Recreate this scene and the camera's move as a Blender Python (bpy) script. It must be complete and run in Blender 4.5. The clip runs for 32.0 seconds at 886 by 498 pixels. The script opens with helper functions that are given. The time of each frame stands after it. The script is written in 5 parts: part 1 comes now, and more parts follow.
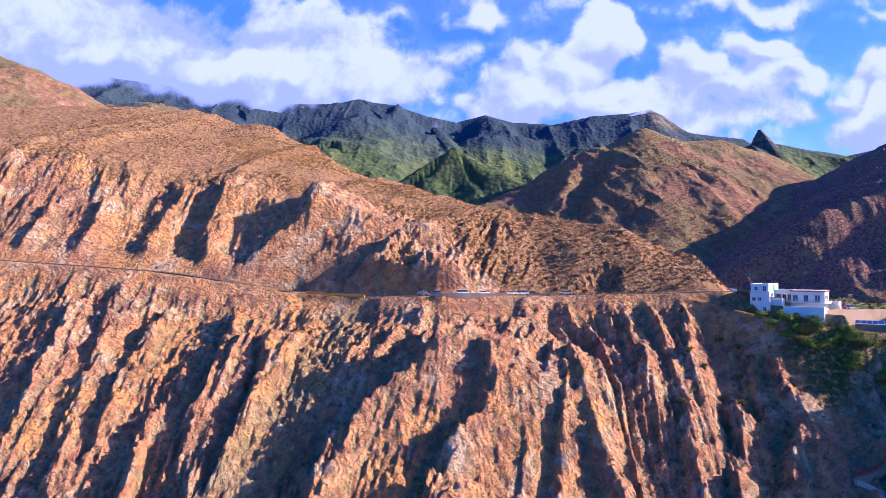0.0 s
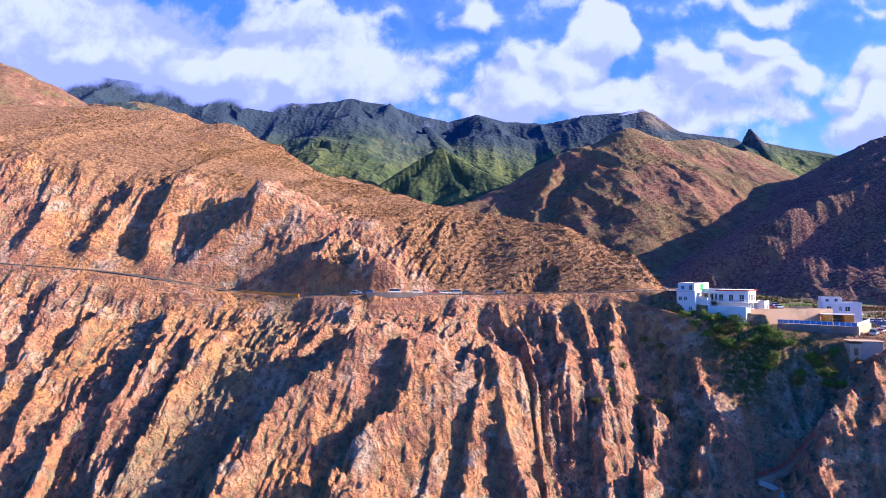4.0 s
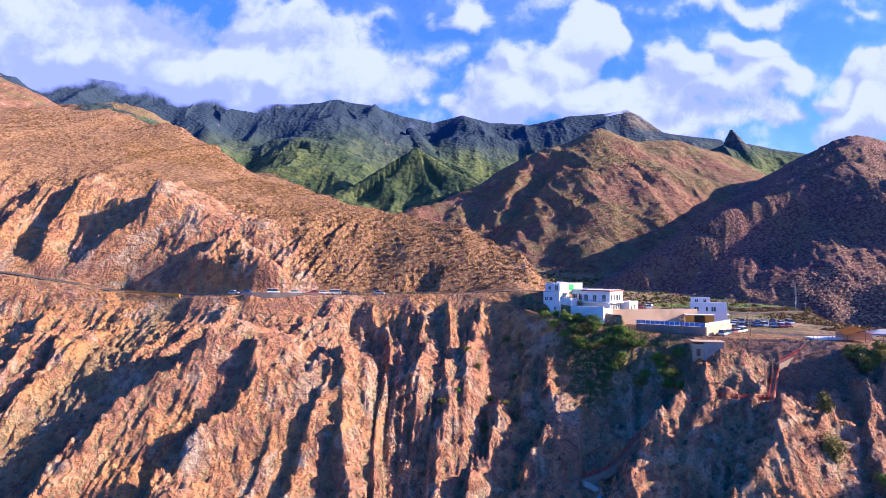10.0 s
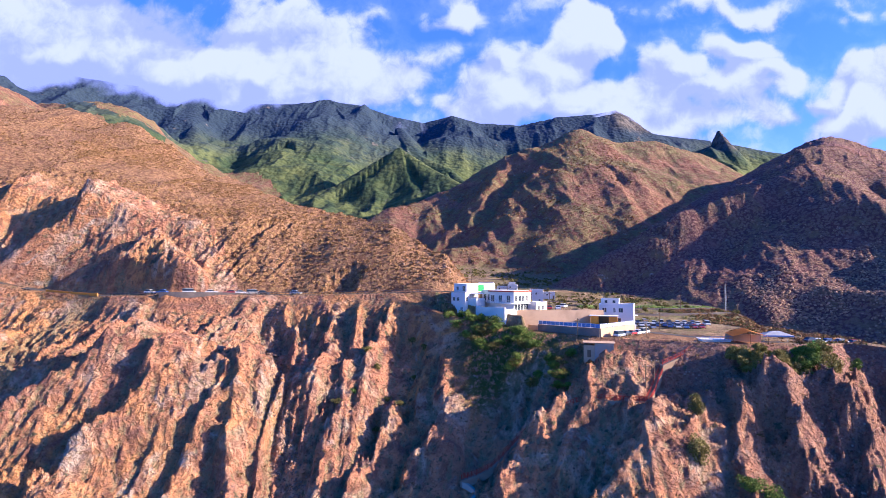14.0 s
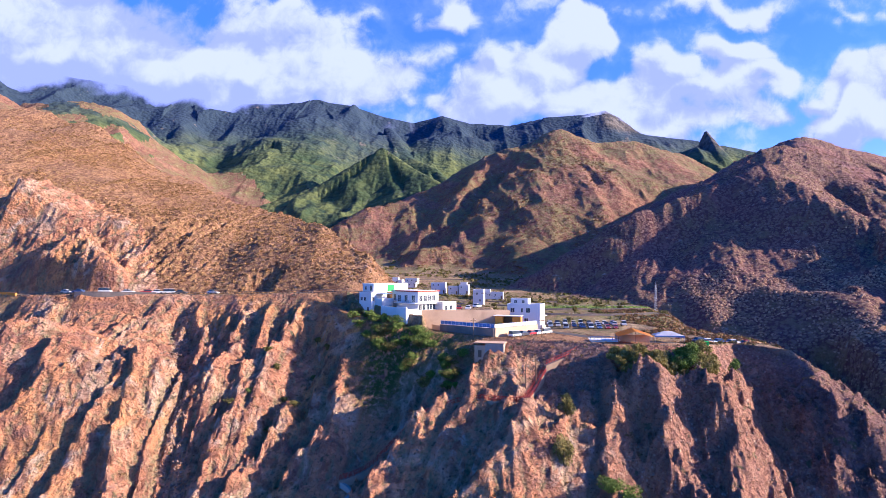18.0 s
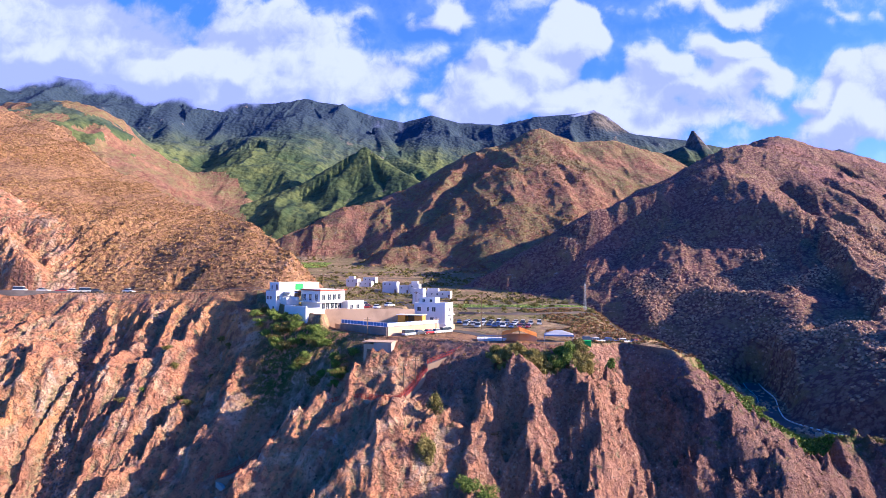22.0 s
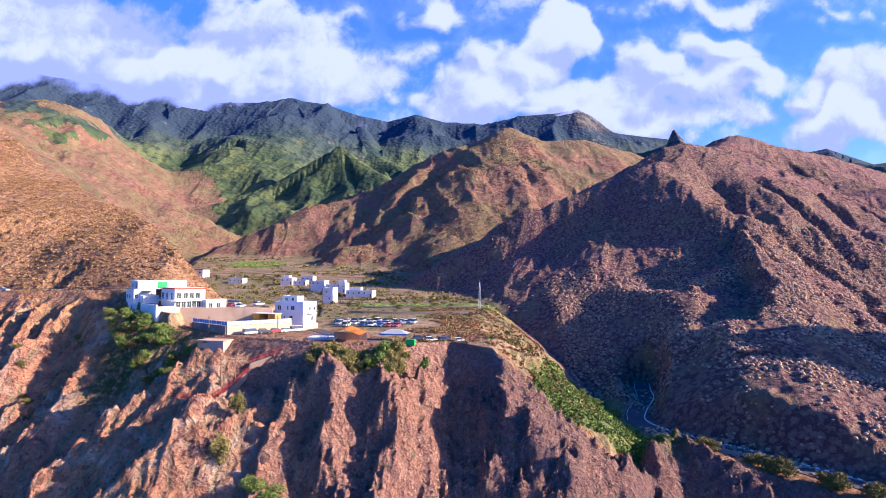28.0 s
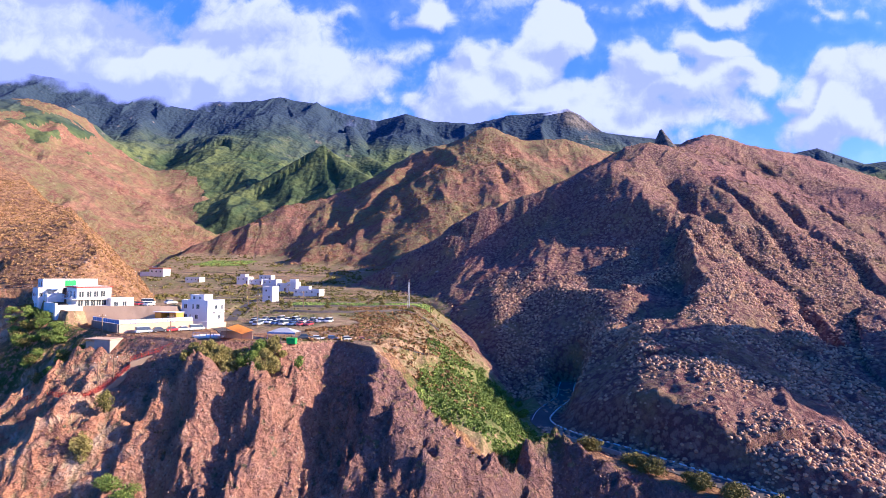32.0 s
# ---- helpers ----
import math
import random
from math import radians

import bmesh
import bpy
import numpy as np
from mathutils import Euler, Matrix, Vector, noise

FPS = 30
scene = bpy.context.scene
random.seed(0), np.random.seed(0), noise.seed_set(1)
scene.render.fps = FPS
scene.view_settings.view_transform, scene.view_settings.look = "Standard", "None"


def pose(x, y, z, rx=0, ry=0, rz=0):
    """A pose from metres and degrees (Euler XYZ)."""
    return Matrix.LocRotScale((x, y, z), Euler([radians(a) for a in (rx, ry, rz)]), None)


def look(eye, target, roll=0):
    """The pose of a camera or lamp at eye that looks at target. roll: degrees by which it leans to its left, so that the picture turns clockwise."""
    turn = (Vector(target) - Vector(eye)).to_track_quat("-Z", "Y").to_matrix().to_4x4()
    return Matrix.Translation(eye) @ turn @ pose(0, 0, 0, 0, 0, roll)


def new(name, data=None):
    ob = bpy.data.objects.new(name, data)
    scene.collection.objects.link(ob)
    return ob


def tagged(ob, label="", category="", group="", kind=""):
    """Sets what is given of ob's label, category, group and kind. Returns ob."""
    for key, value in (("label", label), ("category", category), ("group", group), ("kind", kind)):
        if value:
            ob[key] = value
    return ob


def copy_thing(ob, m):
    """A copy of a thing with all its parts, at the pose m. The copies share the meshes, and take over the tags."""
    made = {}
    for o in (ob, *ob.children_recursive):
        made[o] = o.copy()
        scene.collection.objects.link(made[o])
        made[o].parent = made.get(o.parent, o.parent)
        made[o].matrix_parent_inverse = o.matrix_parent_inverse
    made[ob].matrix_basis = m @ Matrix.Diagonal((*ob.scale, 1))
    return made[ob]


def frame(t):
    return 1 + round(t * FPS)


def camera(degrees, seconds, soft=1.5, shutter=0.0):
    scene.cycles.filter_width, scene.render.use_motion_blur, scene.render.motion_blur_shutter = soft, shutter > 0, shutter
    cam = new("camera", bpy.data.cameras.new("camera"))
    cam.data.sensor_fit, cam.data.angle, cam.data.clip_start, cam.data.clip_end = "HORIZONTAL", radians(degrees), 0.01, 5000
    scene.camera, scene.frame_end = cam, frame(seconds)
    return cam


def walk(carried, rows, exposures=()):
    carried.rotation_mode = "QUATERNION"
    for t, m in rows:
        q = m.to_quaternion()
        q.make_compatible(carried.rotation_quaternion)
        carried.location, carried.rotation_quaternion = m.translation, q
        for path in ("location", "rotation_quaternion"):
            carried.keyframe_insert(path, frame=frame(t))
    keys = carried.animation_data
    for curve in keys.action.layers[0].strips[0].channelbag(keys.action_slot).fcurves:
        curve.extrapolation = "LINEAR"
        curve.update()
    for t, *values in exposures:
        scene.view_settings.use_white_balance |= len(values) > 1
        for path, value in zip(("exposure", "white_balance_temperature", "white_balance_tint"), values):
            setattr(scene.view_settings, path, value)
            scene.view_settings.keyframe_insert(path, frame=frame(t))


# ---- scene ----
cam = camera(75.0, 32.0, 0.75)
METRES, EYE, TILT, LEAN, TURN = 240.0, 78.0, 2.5, 0.0, 0.0
ROWS = [
    (0.0, 0.0000, 0.0000, 0.0000, 0.000, 0.000, -0.00),
    (0.5, 0.0107, 0.0001, 0.0000, 0.000, -0.008, -0.00),
    (1.0, 0.0225, 0.0005, 0.0003, 0.016, -0.016, -0.03),
    (1.5, 0.0349, 0.0005, 0.0001, 0.008, -0.008, -0.04),
    (2.0, 0.0480, 0.0008, -0.0001, 0.031, -0.008, -0.05),
    (2.5, 0.0619, 0.0010, -0.0003, 0.047, -0.016, -0.02),
    (3.0, 0.0760, 0.0013, -0.0003, 0.063, -0.047, -0.03),
    (3.5, 0.0904, 0.0015, -0.0002, 0.086, -0.055, -0.02),
    (5.5, 0.1512, 0.0029, -0.0018, 0.181, -0.031, 0.01),
    (6.0, 0.1668, 0.0031, -0.0019, 0.197, -0.024, 0.01),
    (6.5, 0.1824, 0.0031, -0.0021, 0.212, 0.024, 0.00),
    (7.0, 0.1980, 0.0034, -0.0021, 0.220, 0.024, 0.00),
    (7.5, 0.2138, 0.0036, -0.0022, 0.236, 0.024, 0.02),
    (8.0, 0.2298, 0.0039, -0.0021, 0.252, 0.016, 0.01),
    (8.5, 0.2456, 0.0042, -0.0019, 0.252, -0.000, -0.01),
    (9.0, 0.2617, 0.0047, -0.0019, 0.259, 0.000, -0.03),
    (9.5, 0.2779, 0.0048, -0.0021, 0.259, 0.031, -0.03),
    (10.0, 0.2938, 0.0051, -0.0019, 0.252, 0.047, -0.05),
    (10.5, 0.3099, 0.0053, -0.0019, 0.259, 0.055, -0.08),
    (11.0, 0.3260, 0.0057, -0.0018, 0.259, 0.063, -0.10),
    (11.5, 0.3420, 0.0060, -0.0019, 0.259, 0.079, -0.12),
    (12.0, 0.3581, 0.0064, -0.0018, 0.267, 0.086, -0.15),
    (12.5, 0.3741, 0.0067, -0.0018, 0.267, 0.094, -0.17),
    (13.0, 0.3901, 0.0070, -0.0019, 0.275, 0.094, -0.20),
    (13.5, 0.4060, 0.0074, -0.0018, 0.275, 0.086, -0.22),
    (14.0, 0.4221, 0.0078, -0.0019, 0.283, 0.086, -0.23),
    (14.5, 0.4381, 0.0081, -0.0021, 0.283, 0.102, -0.26),
    (16.5, 0.5024, 0.0095, -0.0022, 0.338, 0.110, -0.27),
    (17.0, 0.5183, 0.0098, -0.0023, 0.346, 0.118, -0.29),
    (17.5, 0.5344, 0.0102, -0.0022, 0.362, 0.110, -0.28),
    (18.0, 0.5504, 0.0104, -0.0020, 0.362, 0.110, -0.29),
    (18.5, 0.5664, 0.0112, -0.0016, 0.370, 0.063, -0.31),
    (19.0, 0.5824, 0.0114, -0.0018, 0.385, 0.079, -0.31),
    (19.5, 0.5984, 0.0118, -0.0018, 0.393, 0.079, -0.32),
    (20.0, 0.6144, 0.0123, -0.0020, 0.393, 0.086, -0.31),
    (20.5, 0.6304, 0.0128, -0.0019, 0.409, 0.055, -0.32),
    (21.0, 0.6465, 0.0131, -0.0021, 0.417, 0.086, -0.32),
    (21.5, 0.6637, 0.0136, -0.0021, 0.425, 0.071, -0.31),
    (22.0, 0.6797, 0.0140, -0.0024, 0.417, 0.063, -0.32),
    (22.5, 0.6959, 0.0146, -0.0024, 0.425, 0.039, -0.32),
    (23.0, 0.7119, 0.0149, -0.0025, 0.432, 0.047, -0.33),
    (23.5, 0.7279, 0.0154, -0.0026, 0.440, 0.055, -0.33),
    (24.0, 0.7439, 0.0160, -0.0026, 0.448, 0.055, -0.32),
    (24.5, 0.7598, 0.0164, -0.0027, 0.456, 0.047, -0.34),
    (25.0, 0.7759, 0.0169, -0.0027, 0.480, 0.055, -0.36),
    (25.5, 0.7917, 0.0174, -0.0028, 0.488, 0.055, -0.37),
    (27.5, 0.8557, 0.0195, -0.0025, 0.527, 0.008, -0.36),
    (28.0, 0.8718, 0.0200, -0.0026, 0.535, 0.008, -0.37),
    (28.5, 0.8877, 0.0203, -0.0025, 0.543, 0.008, -0.38),
    (29.0, 0.9039, 0.0210, -0.0025, 0.543, 0.016, -0.38),
    (29.5, 0.9198, 0.0215, -0.0024, 0.558, 0.016, -0.38),
    (30.0, 0.9357, 0.0220, -0.0025, 0.566, 0.008, -0.38),
    (30.5, 0.9517, 0.0226, -0.0026, 0.574, -0.016, -0.38),
    (31.0, 0.9677, 0.0231, -0.0027, 0.582, -0.024, -0.39),
    (31.5, 0.9837, 0.0238, -0.0029, 0.590, -0.039, -0.41),
    (32.0, 0.9997, 0.0244, -0.0030, 0.605, -0.039, -0.42),
]
walk(cam, [(t, pose(0, 0, EYE, TILT, LEAN, TURN) @ pose(METRES * x, METRES * y, METRES * z, 90 + pitch, roll, yaw)) for t, x, y, z, yaw, pitch, roll in ROWS],
     [(0.0, 1.52, 4450, 45), (32.0, 1.52, 4450, 45)])

# ---------------------------------------------------------------- light
SUN = Vector((0.90, -0.125, 0.375)).normalized()
world = bpy.data.worlds.new("world")
scene.world = world
world.use_nodes = True
wn, wl = world.node_tree.nodes, world.node_tree.links
wn.clear()
sky = wn.new("ShaderNodeTexSky")
sky.sky_type, sky.sun_disc = "NISHITA", False
sky.sun_elevation, sky.sun_rotation = math.asin(SUN.z), math.atan2(SUN.x, SUN.y)
bg = wn.new("ShaderNodeBackground")
bg.inputs["Strength"].default_value = 0.064
rich = wn.new("ShaderNodeHueSaturation")
rich.inputs["Hue"].default_value = 0.503
rich.inputs["Saturation"].default_value = 1.7
wl.new(sky.outputs[0], rich.inputs["Color"])
wl.new(rich.outputs[0], bg.inputs[0])
wl.new(bg.outputs[0], wn.new("ShaderNodeOutputWorld").inputs[0])
sun = new("sun", bpy.data.lights.new("sun", "SUN"))
sun.data.energy, sun.data.angle, sun.data.color = 5.0, radians(0.5), (1.0, 0.72, 0.24)
sun.matrix_world = look(SUN * 100, (0, 0, 0))


# ---------------------------------------------------------------- materials
def plain(name, colour, rough=0.8, metal=0.0):
    m = bpy.data.materials.new(name)
    m.use_nodes = True
    b = m.node_tree.nodes["Principled BSDF"]
    b.inputs["Base Color"].default_value = (*colour, 1)
    b.inputs["Roughness"].default_value, b.inputs["Metallic"].default_value = rough, metal
    return m


class Nodes:
    """A short way to write node trees."""

    def __init__(self, name):
        self.m = bpy.data.materials.new(name)
        self.m.use_nodes = True
        self.t = self.m.node_tree
        self.b = self.t.nodes["Principled BSDF"]
        self.b.inputs["Roughness"].default_value = 0.95
        self.b.inputs["Specular IOR Level"].default_value = 0.15
        self.place = self.t.nodes.new("ShaderNodeTexCoord").outputs["Object"]

    def put(self, socket, value):
        if hasattr(value, "is_linked"):
            self.t.links.new(value, socket)
        else:
            socket.default_value = value

    def noise(self, scale, detail=4.0, rough=0.55, warp=0.0, vec=None):
        n = self.t.nodes.new("ShaderNodeTexNoise")
        n.inputs["Scale"].default_value, n.inputs["Detail"].default_value = scale, detail
        n.inputs["Roughness"].default_value, n.inputs["Distortion"].default_value = rough, warp
        self.t.links.new(vec or self.place, n.inputs["Vector"])
        return n.outputs["Fac"]

    def crags(self, scale, detail=5.0, rough=0.6):
        n = self.t.nodes.new("ShaderNodeTexNoise")
        n.noise_type = "RIDGED_MULTIFRACTAL"
        n.inputs["Scale"].default_value, n.inputs["Detail"].default_value, n.inputs["Roughness"].default_value = scale, detail, rough
        n.inputs["Offset"].default_value, n.inputs["Gain"].default_value = 0.9, 1.6
        self.t.links.new(self.place, n.inputs["Vector"])
        return n.outputs["Fac"]

    def cells(self, scale, feature="F1", warp=0.0):
        n = self.t.nodes.new("ShaderNodeTexVoronoi")
        n.feature = feature
        n.inputs["Scale"].default_value = scale
        vec = self.place
        if warp:
            w = self.t.nodes.new("ShaderNodeTexNoise")
            w.inputs["Scale"].default_value, w.inputs["Detail"].default_value = 2.0 * scale, 3.0
            self.t.links.new(self.place, w.inputs["Vector"])
            far = self.t.nodes.new("ShaderNodeVectorMath")
            far.operation = "MULTIPLY_ADD"
            self.t.links.new(w.outputs["Color"], far.inputs[0])
            far.inputs[1].default_value = (warp / scale,) * 3
            self.t.links.new(self.place, far.inputs[2])
            vec = far.outputs[0]
        self.t.links.new(vec, n.inputs["Vector"])
        return n.outputs["Distance"]

    def stretch(self, sx, sy, sz):
        n = self.t.nodes.new("ShaderNodeMapping")
        n.inputs["Scale"].default_value = (sx, sy, sz)
        self.t.links.new(self.place, n.inputs["Vector"])
        return n.outputs[0]

    def ramp(self, fac, a, b):
        n = self.t.nodes.new("ShaderNodeMapRange")
        n.interpolation_type = "SMOOTHSTEP"
        self.put(n.inputs["Value"], fac)
        n.inputs["From Min"].default_value, n.inputs["From Max"].default_value = a, b
        return n.outputs[0]

    def mix(self, fac, a, b):
        n = self.t.nodes.new("ShaderNodeMix")
        n.data_type = "RGBA"
        self.put(n.inputs[0], fac)
        for k, v in ((6, a), (7, b)):
            self.put(n.inputs[k], (*v, 1) if isinstance(v, tuple) else v)
        return n.outputs[2]

    def math(self, op, a, b=0.0):
        n = self.t.nodes.new("ShaderNodeMath")
        n.operation = op
        self.put(n.inputs[0], a)
        self.put(n.inputs[1], b)
        return n.outputs[0]

    def attr(self, name):
        n = self.t.nodes.new("ShaderNodeAttribute")
        n.attribute_name = name
        return n.outputs["Fac"]

    def done(self, colour, height=None, depth=0.3, strength=1.0):
        self.put(self.b.inputs["Base Color"], colour)
        if height is not None:
            n = self.t.nodes.new("ShaderNodeBump")
            n.inputs["Distance"].default_value, n.inputs["Strength"].default_value = depth, strength
            self.put(n.inputs["Height"], height)
            self.t.links.new(n.outputs[0], self.b.inputs["Normal"])
        return self.m


def cliff_material():
    n = Nodes("cliff_rock")
    broad, mid, fine = n.noise(0.022, 3.0, 0.5, 0.6), n.noise(0.11, 5.0, 0.6, 0.8), n.noise(0.9, 6.0, 0.7)
    c = n.mix(n.ramp(broad, 0.38, 0.62), (0.74, 0.37, 0.125), (0.66, 0.315, 0.165))
    c = n.mix(n.ramp(mid, 0.43, 0.69), c, (0.29, 0.149, 0.111))
    c = n.mix(n.ramp(n.noise(0.06, 4.0, 0.6, 1.0), 0.50, 0.66), c, (0.68, 0.464, 0.307))
    c = n.mix(n.math("MULTIPLY", n.ramp(n.noise(0.05, 6.0, 0.65, 1.5), 0.56, 0.67), n.attr("bare")), c, (0.62, 0.494, 0.374))
    scree = n.math("MULTIPLY", n.attr("gully"), n.ramp(fine, 0.3, 0.6))
    c = n.mix(n.math("MULTIPLY", scree, 0.9), c, (0.33, 0.288, 0.153))
    c = n.mix(n.math("MULTIPLY", n.ramp(n.crags(0.28, 6.0), 0.75, 0.25), 0.55), c, (0.24, 0.108, 0.0738))
    gravel = n.mix(n.ramp(fine, 0.35, 0.65), (0.24, 0.12, 0.105), (0.47, 0.26, 0.185))
    gravel = n.mix(n.math("MULTIPLY", n.ramp(n.cells(0.9), 0.30, 0.18), n.ramp(mid, 0.45, 0.6)), gravel, (0.56, 0.41, 0.31))
    gravel = n.mix(n.math("MULTIPLY", n.attr("grey"), 0.9), gravel, n.mix(n.ramp(fine, 0.35, 0.65), (0.10, 0.063, 0.08), (0.25, 0.155, 0.16)))
    c = n.mix(n.math("MULTIPLY", n.attr("east"), 0.85), c, gravel)
    c = n.mix(n.ramp(n.noise(0.35, 5.0, 0.6), 0.60, 0.68), c, (0.17, 0.149, 0.0861))
    c = n.mix(n.math("MULTIPLY", n.ramp(fine, 0.52, 0.72), 0.45), c, (0.16, 0.0876, 0.0615))
    c = n.mix(n.math("MULTIPLY", n.attr("grass"), n.ramp(n.noise(0.5, 5.0, 0.6), 0.38, 0.55)), c, (0.27, 0.185, 0.0918))
    c = n.mix(n.math("MULTIPLY", n.attr("lush"), n.ramp(n.noise(0.6, 5.0, 0.6), 0.36, 0.52)), c, (0.09, 0.12, 0.028))
    c = n.mix(n.math("MULTIPLY", n.ramp(n.noise(1.5, 4.0, 0.72), 0.55, 0.63), 0.5), c, (0.12, 0.0618, 0.043))
    c = n.mix(n.math("MULTIPLY", n.ramp(n.noise(1.25, 4.0, 0.72, 0.6), 0.57, 0.64), 0.5), c, (0.62, 0.371, 0.209))
    h = n.math("ADD", n.math("MULTIPLY", n.noise(0.35, 6.0, 0.7, 0.5), 1.9), n.math("ADD", n.noise(1.3, 5.0, 0.75), n.math("MULTIPLY", n.crags(0.45), 0.55)))
    return n.done(c, h, 1.35)


def scrub_material(name, soil, dust, bush, bush_size, amount, green=None, depth=0.5):
    """Dry hillside: soil with shrubs on it, stones and paler dust."""
    n = Nodes(name)
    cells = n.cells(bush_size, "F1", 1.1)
    c = n.mix(n.ramp(n.noise(0.03, 4.0, 0.55, 0.7), 0.38, 0.64), soil, dust)
    if green:
        c = n.mix(n.ramp(n.noise(0.012, 4.0, 0.6, 0.8), 0.40, 0.56), c, green)
    c = n.mix(n.math("MULTIPLY", n.ramp(n.noise(0.2, 5.0, 0.6), 0.58, 0.72), n.attr("bare")), c, (0.44, 0.371, 0.295))
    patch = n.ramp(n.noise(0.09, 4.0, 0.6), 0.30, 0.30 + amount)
    # darker soil between shrubs, with their ring of shadow put into the colour
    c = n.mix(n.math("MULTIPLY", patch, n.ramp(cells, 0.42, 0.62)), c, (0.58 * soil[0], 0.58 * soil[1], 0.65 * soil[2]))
    c = n.mix(n.math("MULTIPLY", patch, n.ramp(cells, 0.50, 0.30)), c, bush)
    c = n.mix(n.math("MULTIPLY", n.attr("lush"), n.ramp(n.noise(0.5, 5.0, 0.6), 0.36, 0.52)), c, (0.12, 0.15, 0.035))
    grit = n.noise(2.2 * bush_size, 6.0, 0.75, 0.4)
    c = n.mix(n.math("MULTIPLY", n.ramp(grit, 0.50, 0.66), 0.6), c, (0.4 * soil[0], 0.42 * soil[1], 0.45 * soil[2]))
    c = n.mix(n.math("MULTIPLY", n.ramp(grit, 0.46, 0.34), 0.45), c, (1.5 * dust[0], 1.5 * dust[1], 1.5 * dust[2]))
    h = n.math("ADD", n.math("MULTIPLY", n.math("SUBTRACT", 1.0, cells), 0.9), n.math("MULTIPLY", n.noise(0.7, 6.0, 0.75), 1.5))
    return n.done(c, h, depth)


def forest_material():
    n = Nodes("laurel_forest")
    crowns = n.cells(0.11)
    c = n.mix(n.ramp(n.noise(0.009, 5.0, 0.6, 0.6), 0.36, 0.64), (0.045, 0.075, 0.035), (0.125, 0.15, 0.05))
    c = n.mix(n.ramp(n.noise(0.05, 5.0, 0.6), 0.45, 0.68), c, (0.025, 0.045, 0.03))
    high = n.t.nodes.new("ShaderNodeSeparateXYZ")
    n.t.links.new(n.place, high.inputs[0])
    # tops darker and bluer: cloud shade and distance haze put into the forest colour
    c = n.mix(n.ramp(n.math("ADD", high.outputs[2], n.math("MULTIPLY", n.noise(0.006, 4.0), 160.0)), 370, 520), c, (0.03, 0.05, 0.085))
    c = n.mix(n.math("MULTIPLY", n.ramp(n.noise(0.02, 6.0, 0.65, 1.2), 0.62, 0.70), n.attr("bare")), c, (0.15, 0.135, 0.13))
    rock = n.mix(n.ramp(n.noise(0.05, 6.0, 0.7), 0.4, 0.6), (0.05, 0.05, 0.055), (0.13, 0.12, 0.12))
    c = n.mix(n.math("MULTIPLY", n.attr("crag"), n.ramp(n.noise(0.03, 5.0, 0.6), 0.26, 0.36)), c, rock)
    h = n.math("ADD", n.math("SUBTRACT", 1.0, crowns), n.noise(0.09, 6.0, 0.7))
    return n.done(c, h, 2.2)


MATERIAL = {
    "cliff": cliff_material(),
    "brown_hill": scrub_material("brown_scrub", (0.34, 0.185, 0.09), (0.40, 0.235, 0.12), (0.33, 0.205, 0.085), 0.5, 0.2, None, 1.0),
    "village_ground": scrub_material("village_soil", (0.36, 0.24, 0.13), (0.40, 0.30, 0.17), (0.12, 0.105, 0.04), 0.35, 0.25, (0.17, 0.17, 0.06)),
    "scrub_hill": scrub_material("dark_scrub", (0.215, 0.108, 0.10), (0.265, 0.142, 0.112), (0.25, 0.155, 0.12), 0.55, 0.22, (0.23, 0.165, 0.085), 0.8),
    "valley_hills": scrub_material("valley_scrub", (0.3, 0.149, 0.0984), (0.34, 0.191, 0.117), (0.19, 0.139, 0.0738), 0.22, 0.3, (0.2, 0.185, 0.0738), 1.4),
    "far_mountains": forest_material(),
}

# ---------------------------------------------------------------- land form
def hash2(ix, iy, seed):
    h = ix.astype(np.int32).view(np.uint32) * np.uint32(374761393) + iy.astype(np.int32).view(np.uint32) * np.uint32(668265263) + np.uint32(seed * 1442695041 & 0xFFFFFFFF)
    h = (h ^ (h >> np.uint32(13))) * np.uint32(1274126177)
    return ((h ^ (h >> np.uint32(16))) & np.uint32(0xFFFF)) / 65535.0


def vnoise(x, y, seed=0):
    """Smooth value noise, -1 to 1."""
    ix, iy = np.floor(x), np.floor(y)
    fx, fy = x - ix, y - iy
    fx, fy = fx * fx * fx * (fx * (fx * 6 - 15) + 10), fy * fy * fy * (fy * (fy * 6 - 15) + 10)
    a, b = hash2(ix, iy, seed), hash2(ix + 1, iy, seed)
    c, d = hash2(ix, iy + 1, seed), hash2(ix + 1, iy + 1, seed)
    return 2 * (a + (b - a) * fx + (c - a) * fy + (a - b - c + d) * fx * fy) - 1


def fbm(x, y, octaves, seed=0, gain=0.5):
    out, amp, f = 0, 1.0, 1.0
    for k in range(octaves):
        out = out + amp * vnoise(x * f + 17.3 * k, y * f - 9.1 * k, seed + k)
        amp, f = amp * gain, f * 2.03
    return out


def ridged(x, y, octaves, seed=0, gain=0.5):
    """Noise with sharp crests, about -1 to 1."""
    out, amp, f = 0, 1.0, 1.0
    for k in range(octaves):
        out = out + amp * (1 - 2.6 * np.abs(vnoise(x * f + 31.7 * k, y * f + 5.3 * k, seed + 7 * k)))
        amp, f = amp * gain, f * 2.03
    return out


def smax(a, b, k):
    h = np.clip(0.5 + 0.5 * (a - b) / k, 0, 1)
    return b + (a - b) * h + k * h * (1 - h)


def smin(a, b, k):
    return -smax(-a, -b, k)


def ease(a, b, v):
    v = np.clip((v - a) / (b - a), 0, 1)
    return v * v * (3 - 2 * v)


